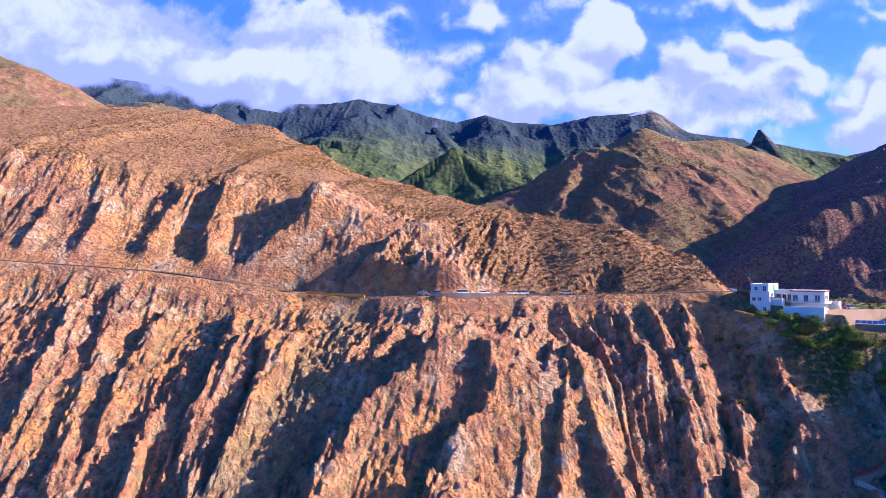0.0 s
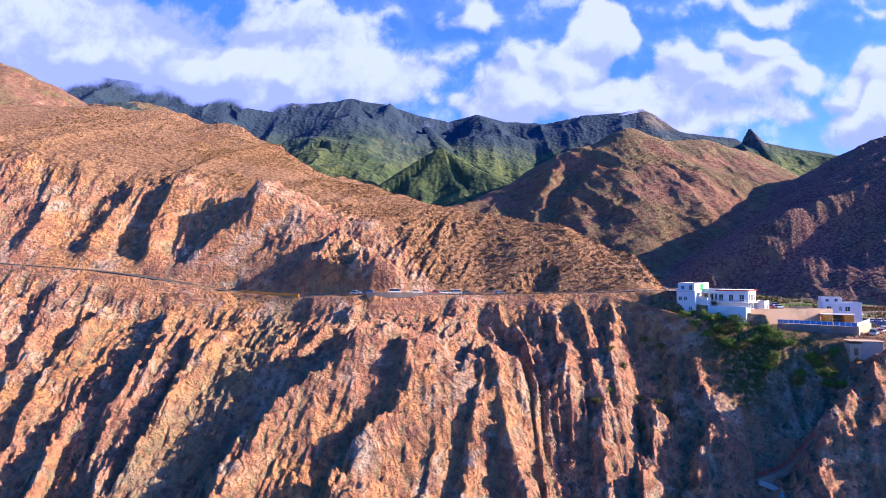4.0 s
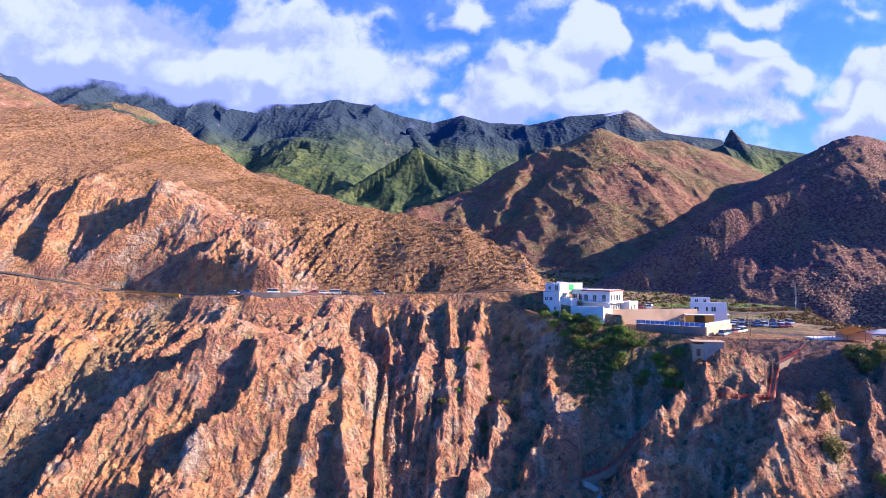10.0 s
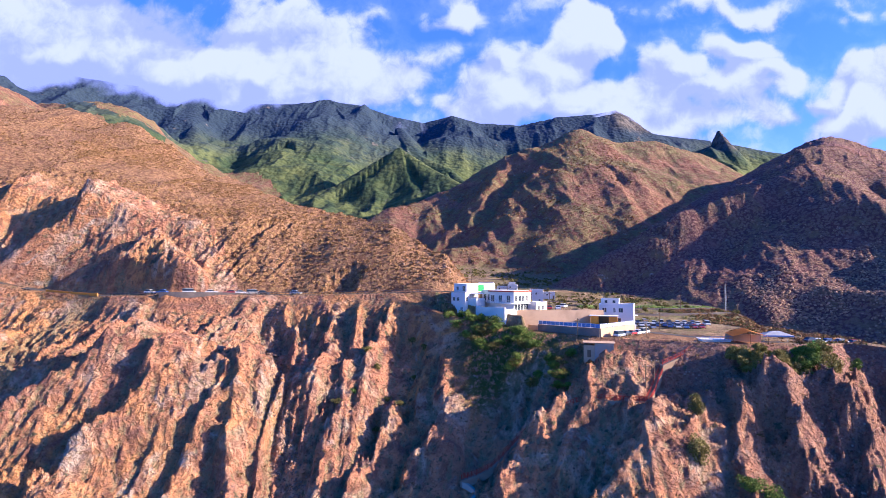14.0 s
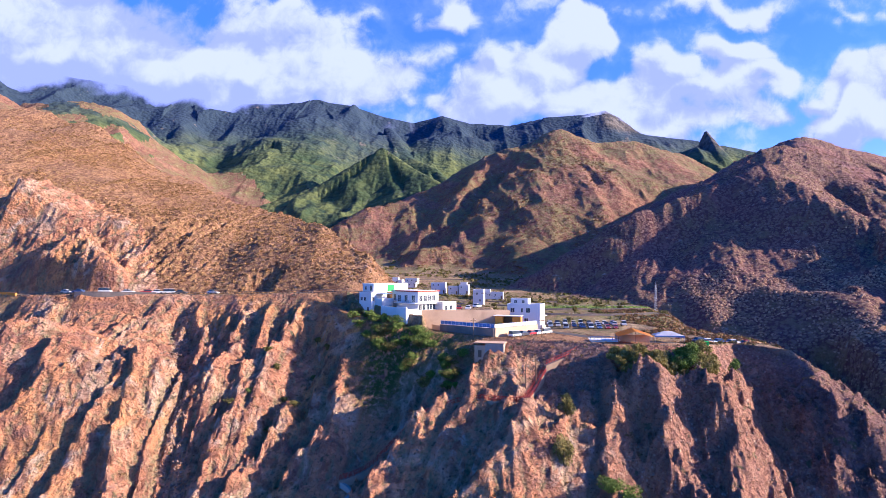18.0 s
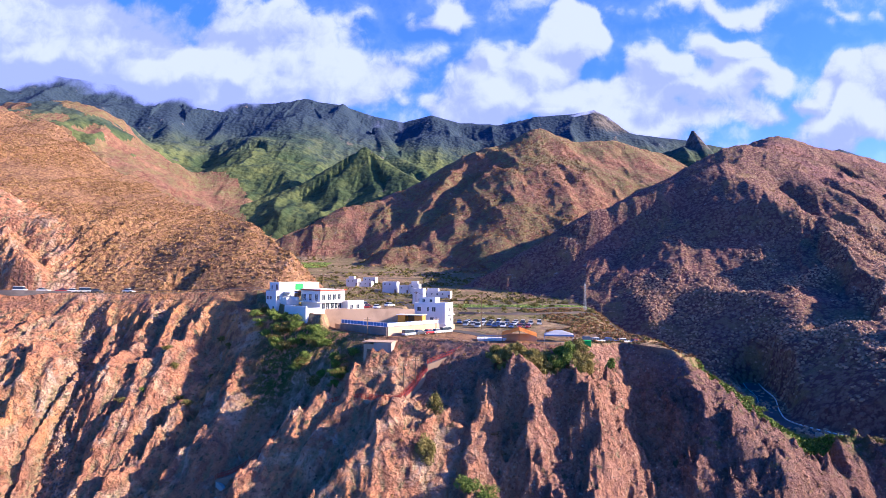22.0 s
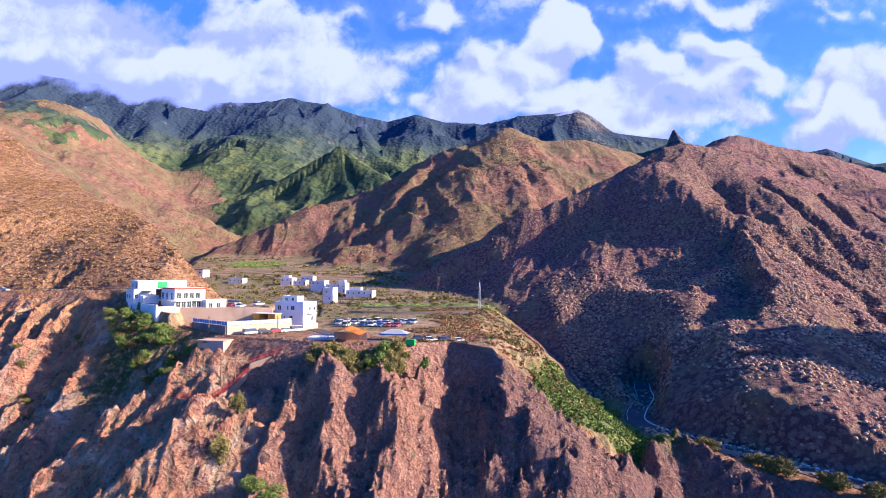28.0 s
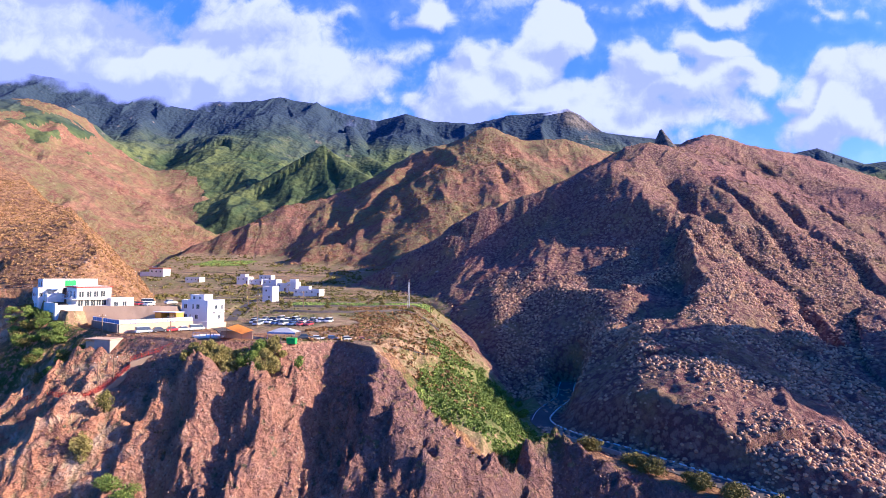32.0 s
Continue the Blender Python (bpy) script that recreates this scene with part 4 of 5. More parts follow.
ob = part("retaining_wall", ribbon(along(stretch(-54, -28), 3.5), 0.25, 0.25, 3.8, 0.9), orange_paint)
tagged(ob, "ochre painted retaining wall holding the coast road", "wall")
ob = part("retaining_wall", ribbon(along(stretch(-4, 26), 3.6), 0.3, 0.3, 4.2, 0.6), stone)
tagged(ob, "grey stone retaining wall of a roadside parking bay", "wall")
rail = tagged(new("guard_rail"), "thin galvanised guard rail along the coast road", "guard rail")
for x0, x1 in ((-104, -56), (-28, -4), (26, 98)):
    s = along(stretch(x0, x1), 3.0)
    part("rail", ribbon(s, 0.03, 0.03, 0.14, 0.8), old_steel, rail)
    for p in s[::2]:
        part("post", box(p[0] - 0.06, p[1] - 0.06, p[2] - 0.6, p[0] + 0.06, p[1] + 0.06, p[2] + 0.75), old_steel, rail)


# ---------------------------------------------------------------- houses
def window(parent, at, wide, tall, turn, depth=0.12):
    """A window in a wall: frame proud of the wall, glass set back in it. turn: which way the wall faces."""
    w = new("window")
    w.parent = parent
    w.matrix_basis = pose(*at, 0, 0, turn)
    t = 0.09
    bm = box(-wide / 2 - t, -0.06, -t, wide / 2 + t, 0.05, 0)
    box(-wide / 2 - t, -0.06, tall, wide / 2 + t, 0.05, tall + t, 0, bm)
    box(-wide / 2 - t, -0.06, 0, -wide / 2, 0.05, tall, 0, bm)
    box(wide / 2, -0.06, 0, wide / 2 + t, 0.05, tall, 0, bm)
    box(-0.03, -0.04, 0, 0.03, 0.03, tall, 0, bm)
    fr = part("frame", bm, white, w)
    part("pane", box(-wide / 2, -0.02, 0, wide / 2, 0.02, tall), glass, w)
    part("sill", box(-wide / 2 - 0.15, -0.16, -0.16, wide / 2 + 0.15, 0.02, -0.09), white, w)
    return w


def block(parent, x0, y0, z0, x1, y1, z1, material=None, parapet_high=0.45, name="wall"):
    """Walls of a flat-roofed block with its roof slab and parapet."""
    part(name, box(x0, y0, z0, x1, y1, z1, 0.04), material or white, parent)
    if parapet_high:
        bm = bmesh.new()
        t = 0.18
        for a in ((x0, y0, x1, y0 + t), (x0, y1 - t, x1, y1), (x0, y0 + t, x0 + t, y1 - t), (x1 - t, y0 + t, x1, y1 - t)):
            box(a[0], a[1], z1, a[2], a[3], z1 + parapet_high, 0, bm)
        part("parapet", bm, material or white, parent)
        part("roof", box(x0 + t, y0 + t, z1 + 0.004, x1 - t, y1 - t, z1 + 0.06), concrete, parent)


def balcony_rail(parent, x0, x1, y, z, material=None, n=10, tall=1.0):
    r = new("railing")
    r.parent = parent
    part("handrail", box(x0, y - 0.04, z + tall - 0.08, x1, y + 0.04, z + tall), material or metal, r)
    for k in range(n + 1):
        x = x0 + (x1 - x0) * k / n
        part("baluster", box(x - 0.04, y - 0.03, z, x + 0.04, y + 0.03, z + tall - 0.08), material or metal, r)


# the large house at the end of the coast road
h1 = thing("house", (103.5, 195.0, 64.0), -40, "large white plastered house with a red roof edge and terraces", "house")
# local x runs along its west front, y into the hill
block(h1, 0.0, -0.5, -2, 5.9, 6.5, 8.0, None, 0.0)
part("terrace_slab", box(-0.1, -0.6, 8.0, 6.0, 6.5, 8.12), concrete, h1)
block(h1, 0.0, 0.9, 8.0, 5.4, 17.0, 10.6, None, 0.25)
block(h1, 5.9, 1.2, -3, 9.2, 6.0, 5.4, None, 0.6)
part("terrace_slab", box(5.9, 6.0, 4.6, 10.9, 10.0, 4.8), concrete, h1)
block(h1, 5.4, 9.5, -2, 10.9, 16.0, 8.3)
block(h1, 10.9, 6.1, -2, 20.4, 16.1, 8.3, None, 0.0)
part("roof_edge", box(10.5, 5.7, 8.3, 20.8, 16.5, 8.62, 0.05), red_tile, h1, "red tiled roof edge")
part("roof", box(11.2, 6.4, 8.624, 20.1, 15.8, 8.7), white, h1)
part("garden_wall", box(9.6, 0.2, -1.6, 20.9, 0.8, 3.6, 0.05), white, h1, "tall white garden wall")
part("garden_wall", box(20.3, 0.8, -1.6, 20.9, 6.0, 3.0, 0.05), white, h1, "tall white garden wall")
part("yard", box(9.6, 0.8, -4, 20.3, 6.1, 2.2), tan_wall, h1, "raised paved yard")
block(h1, 20.4, 15.0, -2, 23.2, 22.0, 4.6, None, 0.3)
for y in (16.6, 19.2):
    window(h1, (23.2, y, 2.3), 1.2, 1.4, 90)
for y in (2.0, 4.4):
    window(h1, (0.0, y, 8.6), 0.9, 1.1, -90)
window(h1, (1.6, 0.9, 8.7), 0.9, 1.1, 0)
window(h1, (4.2, 0.9, 8.4), 1.0, 1.7, 0)
for x in (1.2, 2.9):
    window(h1, (x, -0.5, 5.2), 1.0, 1.1, 0)
window(h1, (4.4, -0.5, 1.8), 0.9, 1.3, 0)
window(h1, (5.9, 0.3, 5.2), 0.9, 1.2, 90)
window(h1, (7.4, 1.2, 2.3), 1.1, 1.1, 0)
window(h1, (9.2, 3.6, 2.3), 1.3, 1.2, 90)
for x in (6.6, 8.4, 10.0):
    window(h1, (x, 9.5, 5.2), 1.0, 2.0, 0)
for x in (12.2, 15.2, 18.4):
    window(h1, (x, 6.1, 5.1), 1.3, 2.0, 0)
for y in (7.4, 9.6, 11.6, 13.6):
    window(h1, (20.4, y, 5.3), 1.3, 1.8, 90)
for y in (7.2, 9.0, 10.8, 12.4, 13.9):
    window(h1, (20.4, y, 2.5), 1.3, 1.8, 90)
part("balcony", box(10.7, 4.8, 4.5, 20.4, 6.1, 4.7, 0.03), white, h1)
balcony_rail(h1, 10.8, 20.3, 4.9, 4.7)
balcony_rail(h1, 6.0, 9.1, 1.3, 5.4)
part("balcony", box(20.4, 6.1, 4.4, 21.4, 14.9, 4.6, 0.03), white, h1)
part("sunshade", prism([(5.9, 2.0), (9.4, 2.0), (9.4, 5.4), (5.9, 5.4)], 7.5, 7.62), blue_paint, h1, "faded blue sunshade")
for x in (6.1, 9.2):
    part("sunshade_pole", beam((x, 2.2, 5.4), (x, 2.2, 7.5), 0.05), metal, h1)
part("screen", box(5.42, 7.2, 8.3, 5.5, 10.4, 10.4), green_paint, h1, "green mesh screen")
part("door", box(7.0, 5.96, 5.4, 8.0, 6.0, 7.4), timber, h1)

# the cube-shaped house
cube = thing("house", (152.3, 195.0, 61.0), -21, "two-storey white cube house with a small roof room", "house")
block(cube, 0, 0, 0, 11.0, 7.5, 7.1, pale_blue, 0.3)
block(cube, 0.3, 3.4, 7.1, 6.2, 7.3, 8.9, white, 0.15)
part("balcony", box(11.0, 2.4, 3.4, 12.0, 6.6, 3.6, 0.02), white, cube)
for x, w in ((1.8, 1.3), (5.0, 0.6), (7.0, 1.3)):
    window(cube, (x, 0, 4.6), w, 1.4, 0)
for x, w in ((1.8, 1.2), (3.8, 0.5), (6.4, 1.2)):
    window(cube, (x, 0, 1.4), w, 1.3, 0)
for y, z in ((3.6, 4.4), (6.2, 4.4), (5.0, 1.2)):
    window(cube, (11.0, y, z), 1.0, 1.3, 90)
window(cube, (2.0, 3.4, 7.5), 0.9, 0.9, 0)
window(cube, (4.6, 3.4, 7.5), 0.9, 0.9, 0)
part("downpipe", beam((10.2, -0.08, 0.5), (10.2, -0.08, 7.0), 0.06), white, cube)
part("plinth", box(-0.4, -0.6, -3.5, 11.6, 0, 0.7, 0.03), white, cube)
part("foundation", box(-0.3, 0.0, -4.0, 11.3, 8.2, 0.0, 0.03), tan_wall, cube)
part("annexe", box(-8.5, 3.0, 0.0, 0, 9.0, 3.6, 0.05), white, cube)
part("annexe_roof", box(-8.8, 2.7, 3.604, 0, 9.3, 3.8), concrete, cube)

# terrace platform with its blue fence
plat = tagged(new("terrace_platform"), "raised terrace on a dark stone retaining wall with tan side", "terrace")
PLAT = [(130.4, 183.4), (146.0, 170.2), (160.5, 185.0), (152, 194.0), (136.0, 189.0)]
part("slab", prism(PLAT, 60.5, 62.3), concrete, plat)


def wall_between(a, b, z0, z1, thick, material, parent, name="wall", label=""):
    d = Vector((b[0] - a[0], b[1] - a[1], 0))
    n = Vector((d.y, -d.x, 0)).normalized() * thick
    pts = [(a[0], a[1]), (b[0], b[1]), (b[0] + n.x, b[1] + n.y), (a[0] + n.x, a[1] + n.y)]
    return part(name, prism(pts, z0, z1), material, parent, label)


wall_between(PLAT[0], PLAT[1], 54.5, 62.4, 0.4, stone, plat, "retaining_wall", "dark stone retaining wall")
wall_between(PLAT[1], PLAT[2], 57.5, 62.4, 0.4, tan_wall, plat, "retaining_wall", "tan rendered retaining wall")
wall_between((128.0, 187.5), PLAT[0], 56, 62.0, 0.4, tan_wall, plat, "retaining_wall", "tan rendered retaining wall")


def fence(name, a, b, z, tall, material, label, post_gap=1.5, panel=None):
    f = tagged(new(name), label, "fence")
    a, b = Vector((*a, z)), Vector((*b, z))
    n = max(2, int((b - a).length / post_gap))
    for k in range(n + 1):
        p = a.lerp(b, k / n)
        part("post", box(p.x - 0.05, p.y - 0.05, p.z, p.x + 0.05, p.y + 0.05, p.z + tall), material, f)
    for zz in (tall * 0.5, tall - 0.06):
        part("rail", beam(a + Vector((0, 0, zz)), b + Vector((0, 0, zz)), 0.035), material, f)
    if panel:
        for k in range(n):
            p, q = a.lerp(b, (k + 0.06) / n), a.lerp(b, (k + 0.94) / n)
            wall_between(p[:2], q[:2], z + 0.1, z + tall - 0.12, 0.03, panel, f, "panel")
    return f


fence("fence", PLAT[0], PLAT[1], 62.4, 1.25, pale_blue, "blue panel fence with pale posts on the terrace edge", 1.4, blue_paint)
fence("fence", PLAT[1], PLAT[2], 62.4, 1.25, blue_paint, "blue and white panel fence on the terrace edge", 1.4, pale_blue)
kiosk = thing("kiosk", (147.6, 187.2, 62.3), -17, "orange painted snack kiosk with open serving hatch", "kiosk")
part("wall", box(0, 0, 0, 2.4, 3.2, 2.5, 0.03), orange_paint, kiosk)
part("wall", box(5.6, 0, 0, 8.2, 3.2, 2.5, 0.03), orange_paint, kiosk)
part("back_wall", box(2.4, 2.9, 0, 5.6, 3.2, 2.5), timber, kiosk)
part("counter", box(2.4, 0.1, 0.9, 5.6, 0.6, 1.0), timber, kiosk)
part("roof", box(-0.4, -0.5, 2.5, 8.5, 3.5, 2.68, 0.03), white, kiosk)
upper_wall = tagged(new("plaza_wall"), "long tan rendered retaining wall below the plaza", "wall")
for k in range(7):
    a, b = (122.6 + 4.3 * k, 188.2 + 0.43 * k), (122.6 + 4.3 * (k + 1), 188.2 + 0.43 * (k + 1))
    wall_between(a, b, 60, 66.5 + 0.12 * (k % 2), 0.45, tan_wall, upper_wall, "panel")

# shed below the terrace
shed = thing("shed", (140.0, 164.9, 54.6), -14, "small concrete hut with a flat tan roof", "shed")
part("wall", box(0, 0, -3, 3.0, 4.5, 3.6, 0.05), tan_wall, shed)
part("wall", box(3.0, -0.1, -3, 8.2, 4.4, 4.2, 0.05), concrete, shed)
part("roof", box(-0.2, -0.4, 4.2, 8.5, 4.7, 4.4, 0.03), tan_wall, shed)
part("door", box(1.0, -0.06, 0.3, 2.0, 0.0, 2.3), timber, shed)

# orange canopy building and blue hut on the edge
canopy = thing("beach_bar", (177.6, 156.8, 59.2), -8, "open bar under a pitched ochre canvas roof", "bar")
bm = bmesh.new()
for x0, x1, z0, z1 in ((0, 4.6, 2.5, 3.9), (4.6, 9.2, 3.9, 2.4)):
    vs = [bm.verts.new(p) for p in ((x0, -0.4, z0), (x1, -0.4, z1), (x1, 6, z1 + 0.4), (x0, 6, z0 + 0.4))]
    bm.faces.new(vs)
bmesh.ops.solidify(bm, geom=bm.faces, thickness=0.08)
part("canvas_roof", bm, orange_paint, canopy)
for x in (0.2, 4.6, 9.0):
    for y in (0, 5.6):
        part("post", beam((x, y, -2.0), (x, y, 2.6 if x != 4.6 else 3.9), 0.07), timber, canopy)
part("back_wall", box(0, 5.4, -0.5, 9.2, 5.6, 2.5), tan_wall, canopy)
part("floor", box(-0.5, -0.5, -2.5, 9.7, 6.2, 0.05), concrete, canopy)
hut = thing("hut", (171.6, 161.0, 55.6), -6, "small white and blue hut with a railed flat roof", "hut")
block(hut, 0, 0, 0, 7.4, 4.2, 4.6, pale_blue, 0.0)
part("roof", box(-0.3, -0.3, 4.6, 7.7, 4.5, 4.8), white, hut)
window(hut, (1.8, 0, 2.6), 0.9, 0.9, 0)
window(hut, (5.0, 0, 2.6), 0.9, 0.9, 0)
balcony_rail(hut, -0.2, 7.6, -0.2, 4.8, blue_paint, 8, 0.9)
tent_ob = thing("market_tent", (190.2, 164.6, 59.3), -8, "white and blue canvas market tent", "tent")
bm = bmesh.new()
apex = [bm.verts.new((3, 2.2, 3.0)), bm.verts.new((5, 2.2, 3.0))]
eave = [bm.verts.new(p) for p in ((0, 0, 1.9), (8, 0, 1.9), (8, 4.4, 1.9), (0, 4.4, 1.9))]
for f in ((eave[0], eave[1], apex[1], apex[0]), (eave[1], eave[2], apex[1]), (eave[2], eave[3], apex[0], apex[1]), (eave[3], eave[0], apex[0])):
    bm.faces.new(f)
bmesh.ops.solidify(bm, geom=bm.faces, thickness=0.05)
part("canvas", bm, pale_blue, tent_ob)
part("valance", box(0, -0.04, 1.5, 8, 0.02, 1.9), blue_paint, tent_ob)
for x, y in ((0.1, 0.1), (7.9, 0.1), (7.9, 4.3), (0.1, 4.3)):
    part("post", beam((x, y, -0.5), (x, y, 1.95), 0.05), metal, tent_ob)
binn = thing("waste_container", (198.2, 154.8, 59.0), -8, "bright green plastic waste container", "container")
part("body", box(0, 0, 0.2, 2.5, 1.3, 1.5, 0.12), green_paint, binn)
part("lid", box(-0.06, -0.06, 1.5, 2.56, 1.36, 1.75, 0.08), green_paint, binn)
for x in (0.3, 2.2):
    for y in (0.2, 1.1):
        part("wheel", beam((x, y - 0.05, 0.1), (x, y + 0.05, 0.1), 0.1, None, 10), rubber, binn)

# houses farther up the valley
tower = thing("house", (145.6, 298, 62.3), -10, "narrow white three-storey house beside the lane", "house")
block(tower, 0, 0, -1, 5.4, 7, 8.0, pale_blue, 0.2)
window(tower, (2.0, 0, 5.6), 0.8, 1.0, 0)
window(tower, (3.6, 0, 2.2), 0.8, 1.0, 0)
window(tower, (5.4, 4, 5.4), 0.9, 1.0, 90)
FAR_HOUSES = [(92.9, 405, 8.3, 8, 5.2, 4.0, 1, white), (101.6, 405, 9.2, 6, 3.6, 0.0, 0, white), (102, 425, 9, 7, 4.2, 0.0, 0, white), (122.2, 370, 9.2, 8, 7.2, 0.0, 0, pale_blue),
              (133.2, 364, 6.2, 8, 5.4, 0.0, 0, white), (139.8, 362, 6, 8, 6.4, 4.0, 1, white), (149.5, 342, 15.8, 8, 4.4, 6.5, 1, white), (53, 414, 10.9, 7, 3.6, 0.0, 0, white)]
for x, y, w, d, tall, w2, t2, mat in FAR_HOUSES:
    z = height(x + w / 2, y + d / 2) - 0.6
    h = thing("house", (x, y, z), -8, "white flat-roofed village house on the terraces", "house", "upper village houses")
    block(h, 0, 0, -2, w, d, tall, mat, 0.35)
    if t2:
        block(h, w * 0.1, d * 0.4, tall, w * 0.1 + w2, d * 0.95, tall + 1.8, mat, 0.15)
    for k in range(int(w // 3.2)):
        window(h, (1.6 + 3.2 * k, 0, tall - 1.7), 0.8, 0.9, 0)
    window(h, (w, d / 2, tall - 1.7), 0.9, 0.9, 90)
    part("door", box(w - 1.4, -0.05, 0.6, w - 0.5, 0.02, 2.7), timber, h)
pink = thing("house", (9, 449, height(13, 452) - 0.3), -14, "white house with a terracotta flat roof on the slope", "house")
block(pink, 0, 0, -2, 12.5, 8, 6.0, white, 0.0)
part("roof", box(-0.3, -0.3, 6.0, 12.8, 8.3, 6.6, 0.05), red_tile, pink, "faded red roof")
block(pink, -9, 0.5, -2, 0, 6, 3.4, pale_blue, 0.2)
for x in (2.4, 6.2, 10.0):
    window(pink, (x, 0, 3.2), 1.2, 1.4, 0)
small = thing("house", (-88, 641, height(-84, 643) - 0.4), -12, "small white farm building on the hillside", "house")
block(small, 0, 0, -1.5, 11, 8, 6.0, white, 0.25)
window(small, (2, 0, 1.2), 0.9, 1.0, 0)
window(small, (5, 0, 1.2), 0.9, 1.0, 0)


# ---------------------------------------------------------------- cars
def paint(name, colour):
    m = plain(name, colour, 0.3)
    m.node_tree.nodes["Principled BSDF"].inputs["Coat Weight"].default_value = 0.6
    return m


def car(colour, label, van=False):
    """A parked car, its nose along x, built at the origin."""
    c = new("car")
    tagged(c, label, "car", "parked cars")
    if van:
        body = [(-2.2, 0.3), (2.15, 0.3), (2.2, 0.75), (1.95, 0.95), (-2.2, 0.95)]
        top = [(-2.2, 0.95), (1.9, 0.95), (1.35, 1.75), (-2.0, 1.85), (-2.18, 1.7)]
    else:
        body = [(-2.1, 0.32), (2.05, 0.3), (2.12, 0.62), (1.95, 0.78), (0.95, 0.9), (-1.95, 0.92), (-2.12, 0.8)]
        top = [(-1.85, 0.9), (0.95, 0.88), (0.3, 1.4), (-0.2, 1.48), (-1.3, 1.44)]

    def side(points, wide, inset=0.0):
        bm = bmesh.new()
        a = [bm.verts.new((x, -wide, z)) for x, z in points]
        b = [bm.verts.new((x, wide, z)) for x, z in points]
        for k in range(len(points)):
            j = (k + 1) % len(points)
            bm.faces.new((a[k], a[j], b[j], b[k]))
        bm.faces.new(a[::-1])
        bm.faces.new(b)
        if inset:
            for v in a + b:
                if v.co.z > 1.2:
                    v.co.y *= inset
        bmesh.ops.recalc_face_normals(bm, faces=bm.faces)
        bmesh.ops.bevel(bm, geom=bm.edges[:], offset=0.06, segments=1, affect="EDGES")
        return bm

    part("body", side(body, 0.86), colour, c)
    part("cabin", side(top, 0.80, 0.84), glass, c)
    lid = [(x * 0.97 - 0.02, z + 0.03) for x, z in top if z > 1.35]
    x0, x1, zz = min(p[0] for p in lid), max(p[0] for p in lid), max(p[1] for p in lid)
    part("roof", box(x0, -0.66, zz - 0.09, x1, 0.66, zz + 0.01, 0.03), colour, c)
    for x in (-1.3, 1.3):
        for y in (-0.84, 0.84):
            w = part("wheel", beam((x, y - 0.09, 0.31), (x, y + 0.09, 0.31), 0.31, None, 12), rubber, c)
            part("rim", beam((x, y - 0.1, 0.31), (x, y + 0.1, 0.31), 0.17, None, 8), metal, w)
    for y in (-0.6, 0.6):
        part("headlight", box(2.02, y - 0.18, 0.6, 2.13, y + 0.18, 0.74, 0.02), lamp_glass, c)
    return c


CARS = [car(paint("car_white", (0.8, 0.8, 0.8)), "white hatchback parked in the village"), car(paint("car_silver", (0.42, 0.5, 0.62)), "pale blue van parked below the terrace", True),
        car(paint("car_dark", (0.05, 0.055, 0.075)), "dark grey hatchback parked in the village"), car(paint("car_red", (0.36, 0.03, 0.035)), "dark red hatchback parked in the village"),
        car(paint("car_van", (0.78, 0.78, 0.76)), "white van parked in the village", True), car(paint("car_blue", (0.06, 0.12, 0.34)), "blue hatchback parked in the village")]
used = set()


def park(kind, x, y, z, yaw):
    m = pose(x, y, z, 0, 0, yaw)
    if kind not in used:
        used.add(kind)
        CARS[kind].matrix_basis = m
    else:
        copy_thing(CARS[kind], m)


for kind, x, y, yaw in ((1, 152.2, 172.0, 45), (2, 155.2, 175.2, 45), (3, 158.0, 177.8, 45), (0, 160.4, 180.0, 45), (4, 163.0, 182.4, 45)):
    park(kind, x, y, height(x, y) + 0.05, yaw)
rnd = random.Random(5)
for row, (y, x0, x1) in enumerate(((222, 168, 199), (214.5, 170, 197), (206, 174, 192))):
    x = x0
    while x < x1:
        if rnd.random() < 0.86:
            park(rnd.choice((0, 0, 4, 2, 3, 5, 1, 0)), x, y + rnd.uniform(-0.5, 0.5), height(x, y) + 0.05, 78 + rnd.uniform(-5, 5) + 180 * (rnd.random() < 0.4))
        x += 2.7 + rnd.uniform(0, 0.5)
for kind, x, y in ((0, 204.5, 163.2), (5, 208.4, 164.6), (0, 212.4, 165.4), (3, 216.4, 165.6), (2, 201.6, 161.5)):
    park(kind, x, y, height(x, y) + 0.05, 12)
line = along(road_line, 1.7)
for kind, x in ((0, -7), (5, -2.2), (4, 6.4), (0, 14.5), (3, 21.5), (0, 26.5), (4, 30.5), (2, 34.6), (0, 46.5)):
    k = int(np.argmin(np.abs(line[:, 0] - x)))
    d = line[k + 1] - line[k - 1]
    park(kind, line[k, 0], line[k, 1], line[k, 2] + 0.02, math.degrees(math.atan2(d[1], d[0])) + 180 * (x % 2 > 1))
for kind, x, y, yaw in ((2, 130, 197, 80), (3, 136.5, 199, 84), (0, 139.5, 199, 82), (5, 127, 206, 20), (4, 133, 211, 10), (0, 143, 207, 60)):
    park(kind, x, y, height(x, y) + 0.04, yaw)

# ---------------------------------------------------------------- cliff path with red railings
PATH = [(109.5, 139, 22), (107.5, 143, 24.5), (109, 147, 27), (105.5, 150.5, 29.2), (112, 150, 31.5), (123, 151, 35), (135, 152, 38.6), (141, 150.5, 42), (147, 148, 46.2), (151.5, 147, 48.8)]
STAIR = [(151.5, 147, 48.8), (153.5, 149.5, 50.2), (156, 153, 52.4), (158, 155, 53.2)]
TOP_PATH = [(158, 155, 53.2), (163.5, 157, 54), (168, 159.5, 54.6)]


